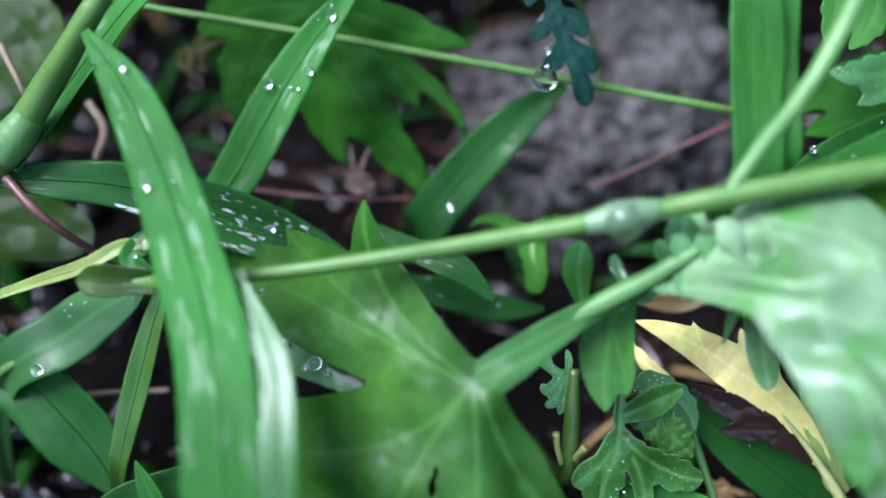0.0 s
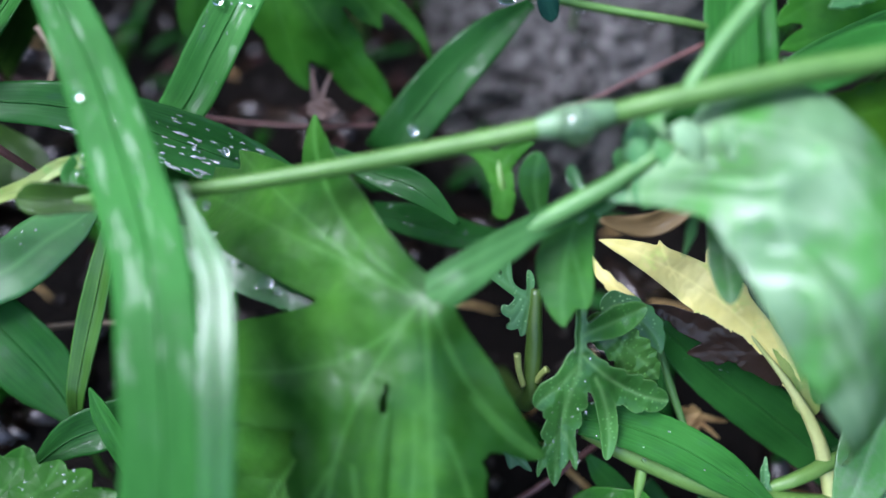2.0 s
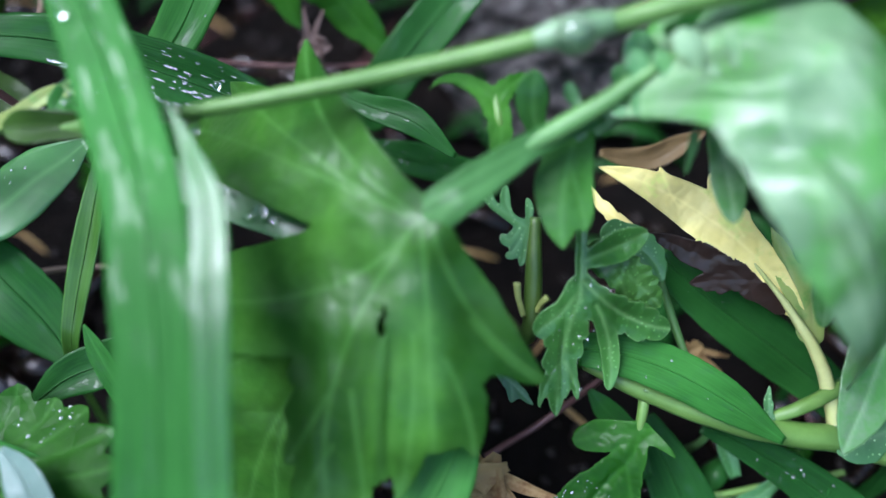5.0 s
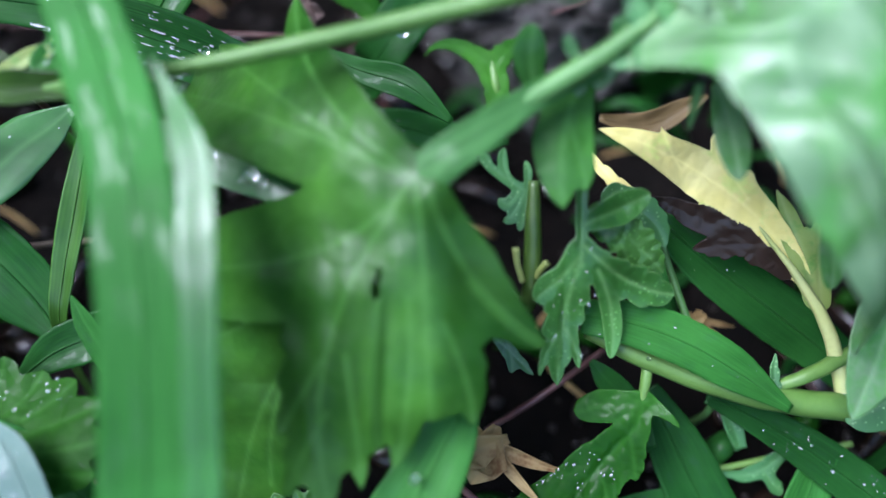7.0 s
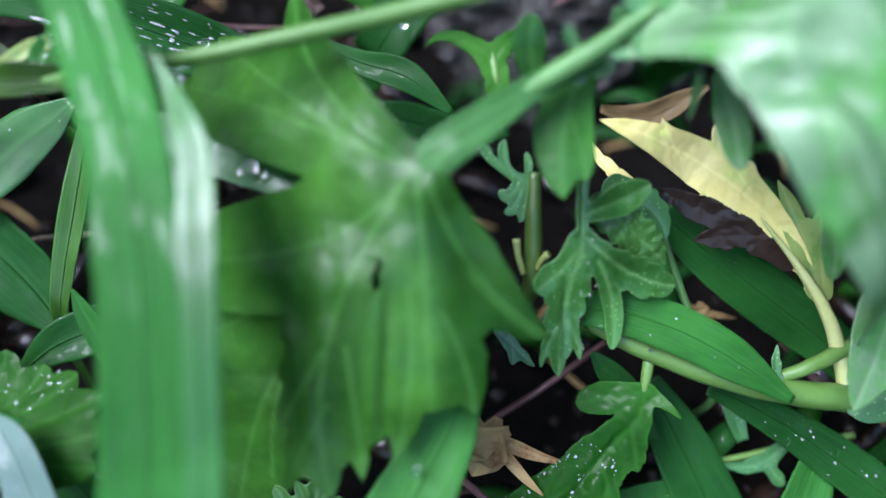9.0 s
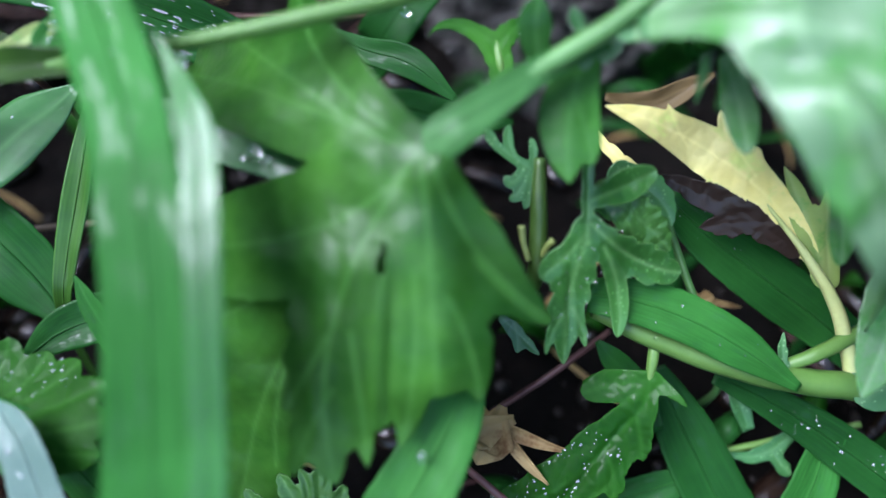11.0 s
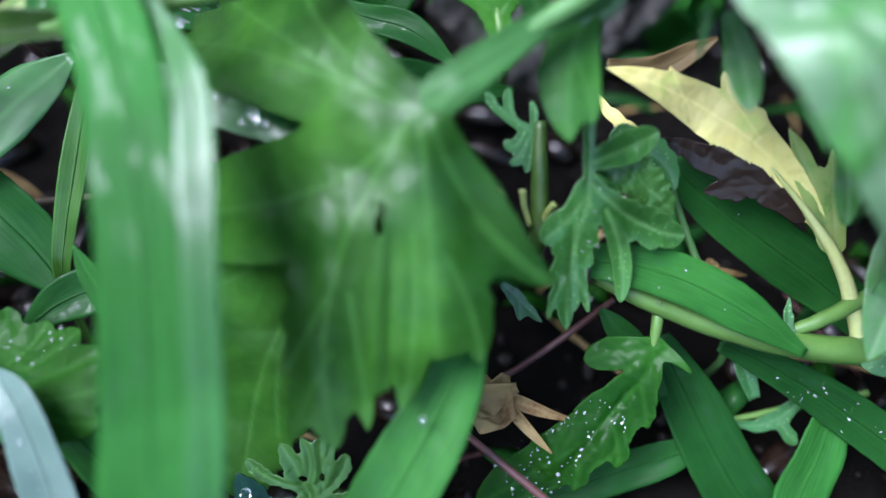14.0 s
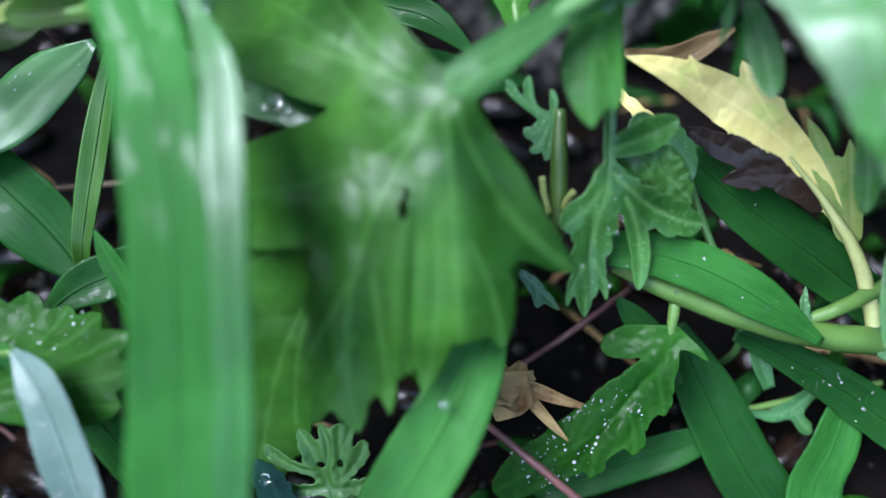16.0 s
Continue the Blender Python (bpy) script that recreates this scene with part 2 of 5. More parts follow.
MAT = {
    "grass": foliage("grass_green", (0.024, 0.122, 0.018), (0.050, 0.200, 0.034), (0.06, 0.21, 0.045), rough=0.46, clear=0.30, wet=1.0, lines=75.0, spec=0.08, dry=0.54, sheen=0.22, streak=True),
    "grass_front": foliage("grass_broad_blade", (0.026, 0.128, 0.020), (0.054, 0.210, 0.040), (0.06, 0.21, 0.045), rough=0.5, clear=0.30, wet=0.85, lines=46.0, spec=0.06, dry=0.54, sheen=0.30, deep=0.00008, streak=True),
    # lighter copy of the grass, its colour offsetting the lobed leaf's shade
    "grass_lit": foliage("grass_lit_green", (0.050, 0.200, 0.035), (0.090, 0.290, 0.060), (0.10, 0.30, 0.07), rough=0.45, clear=0.35, wet=0.8, lines=60.0, spec=0.1, dry=0.52, sheen=0.22, streak=True),
    "grass_gloss": foliage("grass_wet_gloss", (0.024, 0.122, 0.018), (0.050, 0.200, 0.034), (0.06, 0.21, 0.045), rough=0.4, clear=0.30, wet=1.0, lines=40.0, spec=0.2, dry=0.36, sheen=0.20, deep=0.00008, streak=True),
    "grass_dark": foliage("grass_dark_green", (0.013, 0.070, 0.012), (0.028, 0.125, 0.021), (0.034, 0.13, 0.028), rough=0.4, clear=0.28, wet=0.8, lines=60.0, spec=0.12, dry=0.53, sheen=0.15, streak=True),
    # darker copy of the grass: shade on rear and low blades painted in
    "grass_shaded": foliage("grass_shaded_green", (0.009, 0.050, 0.009), (0.019, 0.088, 0.015), (0.024, 0.095, 0.02), rough=0.45, clear=0.25, wet=0.7, lines=60.0, spec=0.08, dry=0.55, sheen=0.16, streak=True),
    "grass_lime": foliage("grass_lime_green", (0.049, 0.154, 0.0175), (0.098, 0.252, 0.035), (0.126, 0.28, 0.056), rough=0.34, clear=0.35, wet=0.6, lines=40.0),
    "leaf": foliage("weed_leaf_green", (0.024, 0.115, 0.015), (0.058, 0.190, 0.028), (0.09, 0.23, 0.06), rough=0.42, clear=0.32, wet=0.7, relief=0.12, spec=0.15, dry=0.5, sheen=0.15),
    "leaf_big": foliage("large_leaf_green", (0.027, 0.118, 0.012), (0.082, 0.245, 0.028), (0.115, 0.30, 0.065), rough=0.45, clear=0.42, wet=0.8, relief=0.4, deep=0.0005, spec=0.12, cell=420.0, pool=60.0, dry=0.40, sheen=0.30),
    "leaf_pale": foliage("weed_leaf_pale", (0.0504, 0.18, 0.0468), (0.101, 0.259, 0.0864), (0.144, 0.302, 0.122), rough=0.32, clear=0.3, wet=0.6, relief=0.12, speckle=(0.28, 0.5, 0.22)),
    # sky sheen put into a pale base colour, which also lightens shaded leaflets
    "leaf_pale_sheen": foliage("weed_leaf_pale_sheen", (0.145, 0.30, 0.125), (0.27, 0.43, 0.235), (0.34, 0.50, 0.29), rough=0.42, clear=0.38, wet=1.0, relief=0.4, blotch=(0.08, 0.25, 0.05), cell=300.0, patch=110.0, deep=0.0007, cover=0.45, dry=0.46, sheen=0.24),
    "leaf_deep": foliage("weed_leaf_deep", (0.0137, 0.0792, 0.00576), (0.0346, 0.137, 0.0108), (0.0432, 0.151, 0.0216), rough=0.5, clear=0.3, wet=0.2, relief=0.6, cell=320.0, spec=0.08, deep=0.0008),
    "leaf_wrinkled": foliage("weed_leaf_wrinkled", (0.020, 0.095, 0.008), (0.052, 0.185, 0.018), (0.06, 0.19, 0.03), rough=0.5, clear=0.3, wet=0.3, relief=0.9, cell=240.0, spec=0.08, deep=0.0014, dry=0.5),
    "leaf_crinkled": foliage("weed_leaf_crinkled", (0.0432, 0.151, 0.0216), (0.101, 0.259, 0.0504), (0.144, 0.302, 0.0936), rough=0.36, clear=0.3, wet=0.7, relief=0.9, cell=280.0, deep=0.0009, speckle=(0.16, 0.38, 0.1)),
    "leaf_feather": foliage("weed_leaf_rimmed", (0.034, 0.135, 0.020), (0.072, 0.225, 0.038), (0.20, 0.38, 0.13), rough=0.36, clear=0.25, wet=0.8, relief=0.3, cell=500.0, speckle=(0.14, 0.34, 0.10), pool=120.0, dry=0.42, sheen=0.18),
    "leaf_wing": foliage("leaf_wing_pale", (0.060, 0.200, 0.045), (0.120, 0.31, 0.090), (0.13, 0.32, 0.10), rough=0.5, clear=0.4, wet=0.4, relief=0.3, spec=0.1, cell=420.0, pool=110.0, dry=0.50, sheen=0.28),
    # wet coat, with part of the sheen put into the paler green
    "leaf_painted_shine": foliage("leaf_wet_pale_shine", (0.050, 0.185, 0.045), (0.095, 0.27, 0.075), (0.11, 0.28, 0.09), rough=0.36, clear=0.35, wet=1.0, relief=0.1, spec=0.3, pool=60.0, dry=0.30, sheen=0.24),
    "leaf_lush": foliage("leaf_lush_green", (0.040, 0.135, 0.006), (0.075, 0.20, 0.012), (0.08, 0.21, 0.02), rough=0.5, clear=0.4, wet=0.3, spec=0.1),
    "leaf_dun": foliage("leaf_dun_brown", (0.12, 0.085, 0.035), (0.20, 0.145, 0.07), (0.2, 0.15, 0.08), rough=0.6, clear=0.2, wet=0.2, spec=0.15),
    "leaf_pinkish": foliage("stalk_dry_pinkish", (0.14, 0.095, 0.08), (0.24, 0.17, 0.14), (0.22, 0.16, 0.13), rough=0.6, clear=0.1, wet=0.2, spec=0.15),
    "leaf_blue": foliage("weed_leaf_blue_green", (0.006, 0.036, 0.026), (0.014, 0.062, 0.040), (0.016, 0.06, 0.04), rough=0.6, clear=0.15, wet=0.3, spec=0.06),
    "leaf_silver": foliage("leaf_underside_silver", (0.143, 0.232, 0.188), (0.232, 0.323, 0.277), (0.285, 0.375, 0.315), rough=0.5, clear=0.2, spec=0.2, wet=0.35),
    "leaf_yellow": foliage("leaf_yellow", (0.88, 0.79, 0.24), (0.94, 0.88, 0.42), (0.92, 0.86, 0.36), rough=0.42, clear=0.2, wet=0.2, blotch=(0.60, 0.66, 0.18), patch=190.0, cover=0.55, worn=(0.020, 0.011, 0.008)),
    "leaf_lime": foliage("leaf_yellow_green", (0.288, 0.4, 0.08), (0.416, 0.512, 0.176), (0.464, 0.528, 0.224), rough=0.42, clear=0.3, wet=0.4, blotch=(0.14, 0.34, 0.06)),
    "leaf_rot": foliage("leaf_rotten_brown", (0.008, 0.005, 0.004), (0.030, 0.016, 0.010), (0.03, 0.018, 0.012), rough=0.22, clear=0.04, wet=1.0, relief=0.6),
    "leaf_tan": foliage("leaf_dry_tan", (0.42, 0.28, 0.11), (0.64, 0.47, 0.22), (0.42, 0.29, 0.13), rough=0.6, clear=0.25, wet=0.1, spec=0.15, blotch=(0.2, 0.11, 0.045)),
    "leaf_husk": foliage("leaf_husk_olive", (0.026, 0.068, 0.010), (0.055, 0.125, 0.018), (0.07, 0.13, 0.03), rough=0.5, clear=0.35, wet=0.2, lines=40.0, spec=0.1),
    "leaf_husk_yellow": foliage("leaf_dull_yellow", (0.14, 0.13, 0.025), (0.24, 0.22, 0.05), (0.26, 0.24, 0.06), rough=0.6, clear=0.2, wet=0.1, blotch=(0.08, 0.06, 0.02)),
    "leaf_olive": foliage("leaf_olive", (0.020, 0.055, 0.006), (0.045, 0.095, 0.012), (0.05, 0.10, 0.02), rough=0.55, clear=0.35, wet=0.2, spec=0.08, relief=0.3),
    "stalk": solid("stalk_green", (0.056, 0.135, 0.024), (0.10, 0.205, 0.042), rough=0.5, wet=0.35, scale=150.0, gloss=0.3),
    "stalk_pale": solid("stalk_pale_green", (0.058, 0.165, 0.034), (0.105, 0.235, 0.060), rough=0.55, wet=0.3, scale=150.0),
    # stalk green darkened to hold the shade cast by a leaflet
    "stalk_shade": solid("stalk_green_in_shade", (0.04, 0.088, 0.0128), (0.08, 0.144, 0.024), rough=0.38, wet=0.5, scale=150.0),
    "stalk_lime": solid("stalk_lime_green", (0.080, 0.175, 0.028), (0.135, 0.245, 0.054), rough=0.5, wet=0.3, scale=150.0),
    "stalk_yellow": solid("stalk_yellow_green", (0.391, 0.442, 0.136), (0.527, 0.561, 0.238), rough=0.42, wet=0.3, scale=200.0),
    "stalk_bud": solid("bud_yellow_green", (0.22, 0.28, 0.07), (0.34, 0.40, 0.12), rough=0.45, wet=0.4, scale=400.0),
    "stalk_frost": solid("stalk_joint_pale", (0.085, 0.17, 0.068), (0.145, 0.25, 0.125), rough=0.5, wet=0.5, scale=250.0),
    "stalk_cream": solid("stalk_cream", (0.425, 0.459, 0.212), (0.527, 0.544, 0.306), rough=0.5, wet=0.3),
    "twig_red": solid("twig_red_brown", (0.096, 0.036, 0.033), (0.18, 0.084, 0.072), rough=0.45, wet=0.4, scale=300.0),
    "twig_pale": solid("twig_pale", (0.238, 0.168, 0.112), (0.35, 0.266, 0.189), rough=0.6, wet=0.2, scale=300.0),
    "stone": solid("wet_grey_stone", (0.014, 0.012, 0.010), (0.42, 0.40, 0.385), rough=0.22, scale=520.0, relief=1.0, wet=1.0, depth=0.007),
    # dark wet soil, blackened further for the shade between the plants
    "soil": solid("wet_shaded_soil", (0.003, 0.0024, 0.0018), (0.0108, 0.0072, 0.0054), rough=0.75, scale=500.0, relief=1.0, wet=0.06, depth=0.003, gloss=0.12),
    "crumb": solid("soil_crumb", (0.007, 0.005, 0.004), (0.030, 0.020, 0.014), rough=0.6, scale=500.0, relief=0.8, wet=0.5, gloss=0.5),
    "water": clear_water("clear_water"),
    # some opaque white in the fine beads stands in for glints
    "glint_beads": clear_water("whitened_water_beads", 0.12, 0.82),
}

# ---- builders; lengths in centimetres ----
CM = 0.01
# camera axes midway along its path: right, down and back toward it
VIEW_RIGHT = Vector((1, 0, 0))
VIEW_DOWN = Vector((0, -math.sin(radians(55)), -math.cos(radians(55))))
VIEW_BACK = Vector((0, -math.cos(radians(55)), math.sin(radians(55))))


def plant(name, base, label, category, group=""):
    ob = tagged(new(name), label, category, group)
    ob.location = Vector(base) * CM
    ob.empty_display_size = 0.01
    return ob


def part(name, mesh, material, parent, label="", thick=0.0):
    """Links a mesh, given in world centimetres, as one part of a thing."""
    if isinstance(mesh, bmesh.types.BMesh):
        bm, mesh = mesh, bpy.data.meshes.new(name)
        bm.to_mesh(mesh)
        bm.free()
    root = Vector((0, 0, 0))
    if parent is not None:
        top = parent
        while top is not None:
            root, top = root + top.location, top.parent
    mesh.transform(Matrix.Translation(-root) @ Matrix.Scale(CM, 4))
    mesh.materials.append(MAT[material])
    mesh.polygons.foreach_set("use_smooth", [True] * len(mesh.polygons))
    ob = new(name, mesh)
    if parent is not None:
        ob.parent = parent
    if label:
        tagged(ob, label)
    if thick:
        mod = ob.modifiers.new("thickness", "SOLIDIFY")
        mod.thickness, mod.offset = thick * CM, -1.0
    return ob


def spline(pts, n):
    """n + 1 points on a smooth curve through pts (any number of values each)."""
    p = np.array(pts, float)
    if len(p) == 2:
        return p[0] + np.linspace(0, 1, n + 1)[:, None] * (p[1] - p[0])
    gaps = np.sqrt(np.linalg.norm(np.diff(p[:, :3], axis=0), axis=1)) + 1e-6
    knots = np.concatenate([[0], np.cumsum(gaps)])
    slope = np.gradient(p, knots, axis=0)
    x = np.linspace(0, knots[-1], n + 1)
    k = np.clip(np.searchsorted(knots, x, side="right") - 1, 0, len(p) - 2)
    h = (knots[k + 1] - knots[k])[:, None]
    s = ((x - knots[k]) / h[:, 0])[:, None]
    return ((1 + 2 * s) * (1 - s) ** 2 * p[k] + s * (1 - s) ** 2 * h * slope[k] + s * s * (3 - 2 * s) * p[k + 1] + s * s * (s - 1) * h * slope[k + 1])


def sheet_mesh(name, verts, faces, uv=None, vein=None, worn=None):
    me = bpy.data.meshes.new(name)
    me.from_pydata([tuple(v) for v in verts], [], faces)
    if uv is not None:
        layer = me.uv_layers.new(name="UVMap")
        idx = np.empty(len(me.loops), int)
        me.loops.foreach_get("vertex_index", idx)
        layer.data.foreach_set("uv", np.asarray(uv, float)[idx].ravel())
    for key, values in (("vein", vein), ("worn", worn)):
        if values is not None:
            me.attributes.new(key, "FLOAT", "POINT").data.foreach_set("value", np.asarray(values, float))
    return me


def blade_frames(rows, face, n, lean):
    c = spline(rows, n)
    centre, width = c[:, :3], np.maximum(c[:, 3], 0.004)
    tangent = np.gradient(centre, axis=0)
    tangent /= np.linalg.norm(tangent, axis=1)[:, None]
    across = np.cross(tangent, np.array(face))
    across /= np.linalg.norm(across, axis=1)[:, None]
    up = np.cross(across, tangent)
    turn = np.radians(lean)
    across, up = across * np.cos(turn) + up * np.sin(turn), up * np.cos(turn) - across * np.sin(turn)
    return centre, width, across, up


def blade(parent, rows, material="grass", face=VIEW_BACK, fold=0.25, lean=0.0, wave=0.03, name="blade", label="", n=56, cols=13, sway=0.02, seed=0):
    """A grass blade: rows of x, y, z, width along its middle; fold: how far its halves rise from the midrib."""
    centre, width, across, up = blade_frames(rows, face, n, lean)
    verts, uv, vein = [], [], []
    rng = np.random.RandomState(seed + len(rows))
    ph = rng.rand(4) * 6.28
    for i in range(n + 1):
        for j in range(cols):
            s = 2 * j / (cols - 1) - 1
            lift = fold * (abs(s) ** 1.3 - 0.5) * 0.5 + wave * math.sin(i * 0.35 + ph[0] + s * 2.2) * abs(s) + 0.006 * math.cos(s * 11) * (1 - abs(s)) + sway * math.sin(i * 0.17 + ph[2] + s * 1.6)
            nick = 1 + 0.012 * math.sin(i * 1.9 + ph[1]) * (abs(s) == 1)
            verts.append(centre[i] + across[i] * (s * width[i] * 0.5 * nick) + up[i] * (lift * width[i]))
            uv.append(((s + 1) / 2, i / n))
            vein.append(math.exp(-(s / 0.07) ** 2))
    faces = [(i * cols + j, i * cols + j + 1, (i + 1) * cols + j + 1, (i + 1) * cols + j) for i in range(n) for j in range(cols - 1)]
    ob = part(name, sheet_mesh(name, verts, faces, uv, vein), material, parent, label, thick=0.018)
    if cols > 9 and n > 30:
        mid = cols // 2
        rib = [(*(np.array(verts[i * cols + mid]) + up[i] * 0.004), 0.03 * width[i] ** 0.5 * (1 - 0.8 * i / n)) for i in range(1, n, 5)]
        stem(ob, rib, material, name="midrib", n=n, sides=8, rough=0.0)
    return ob


def stem(parent, rows, material="stalk", name="stem", label="", n=40, sides=14, rough=0.03, seed=0):
    """A round stalk: rows of x, y, z, radius."""
    c = spline(rows, n)
    centre, radius = c[:, :3], np.maximum(c[:, 3], 0.003)
    tangent = np.gradient(centre, axis=0)
    tangent /= np.linalg.norm(tangent, axis=1)[:, None]
    verts = []
    rng = np.random.RandomState(seed + 7 * len(rows))
    ph = rng.rand(3) * 6.28
    for i in range(n + 1):
        a = np.cross(tangent[i], (0.31, -0.82, 0.48))
        a /= np.linalg.norm(a)
        b = np.cross(tangent[i], a)
        for j in range(sides):
            q = 2 * math.pi * j / sides
            r = radius[i] * (1 + rough * math.sin(5 * q + ph[0]) + rough * math.sin(i * 0.8 + ph[1] + q))
            verts.append(centre[i] + r * (a * math.cos(q) + b * math.sin(q)))
    faces = [(i * sides + j, (i + 1) * sides + j, (i + 1) * sides + (j + 1) % sides, i * sides + (j + 1) % sides) for i in range(n) for j in range(sides)]
    faces += [tuple(range(sides)), tuple(range(n * sides + sides - 1, n * sides - 1, -1))]
    return part(name, sheet_mesh(name, verts, faces), material, parent, label)


LOBE = {  # root width, place of the widest part, fullness of the tip, teeth, depth of the teeth
    "broad": (0.85, 0.35, 2.2, 4, 0.10),
    "tooth": (0.75, 0.45, 2.0, 5, 0.22),
    "point": (0.70, 0.30, 1.3, 0, 0.0),
    "round": (0.45, 0.55, 3.6, 0, 0.0),
    "full": (0.90, 0.45, 4.0, 3, 0.07),
    "strap": (0.95, 0.40, 5.0, 0, 0.0),
    "lance": (0.6, 0.45, 2.6, 0, 0.0),
    "flare": (0.40, 0.45, 2.4, 0, 0.0),
    "flarestrap": (0.40, 0.40, 6.0, 0, 0.0),
    "wing": (0.35, 0.6, 6.0, 6, 0.10),
    "spear": (0.18, 0.58, 2.8, 0, 0.0),
    "rag": (0.5, 0.45, 2.6, 4, 0.3),
    "serrate": (0.42, 0.45, 4.0, 9, 0.26),
    "wedge": (0.12, 0.9, 9.0, 0, 0.0),
    "wide": (0.95, 0.35, 2.4, 0, 0.0),
    "blunt": (0.12, 0.45, 9.0, 5, 0.08),
    "frill": (0.30, 0.62, 4.5, 5, 0.26),
    "crisp": (0.8, 0.45, 3.0, 6, 0.28),
    "paddle": (0.28, 0.72, 5.0, 0, 0.0),
    "scallop": (0.90, 0.45, 4.5, 7, 0.16),
    "toothed": (0.42, 0.5, 12.0, 9, 0.2),
    "jag": (0.60, 0.45, 1.6, 3, 0.35),
}

ROUNDED = {"round", "full", "strap", "blunt", "scallop", "toothed", "flarestrap", "paddle", "wing", "frill", "wedge"}


def lobe_field(x, y, lobe):
    x0, y0, xm, ym, x1, y1, w, kind = lobe
    root, peak, tip, teeth, depth = LOBE[kind]
    s = np.linspace(0, 1, 25)
    ax = (1 - s) ** 2 * x0 + 2 * s * (1 - s) * (2 * xm - (x0 + x1) / 2) + s * s * x1
    ay = (1 - s) ** 2 * y0 + 2 * s * (1 - s) * (2 * ym - (y0 + y1) / 2) + s * s * y1
    best, at, hand = np.full(x.shape, 1e9), np.zeros(x.shape), np.zeros(x.shape)
    for i in range(24):
        dx, dy = ax[i + 1] - ax[i], ay[i + 1] - ay[i]
        k = np.clip(((x - ax[i]) * dx + (y - ay[i]) * dy) / (dx * dx + dy * dy + 1e-12), 0, 1)
        ox, oy = x - ax[i] - k * dx, y - ay[i] - k * dy
        d = np.hypot(ox, oy)
        near = d < best
        best, at, hand = np.where(near, d, best), np.where(near, (i + k) / 24, at), np.where(near, np.sign(dx * oy - dy * ox), hand)
    half = w * (1 - at ** tip) ** (0.5 if kind in ROUNDED else 0.85) * (root + (1 - root) * np.minimum(1, at / peak))
    if teeth:
        saw = (at * teeth + 0.17 * hand) % 1.0
        half = half * (1 + depth * (0.5 - np.abs(saw - 0.72) * 1.4) * np.clip(at * 5, 0, 1))
    length = math.hypot(x1 - x0, y1 - y0) + 1e-6
    side = np.cos((at * 9 - best / length * 5 + 0.25 * hand) * 6.283)
    side = np.clip((side - 0.86) / 0.14, 0, 1) * np.clip(at * 4 - 0.8, 0, 1) * np.clip(1 - best / (half + 1e-6), 0, 1)
    return best - half, best, at, side


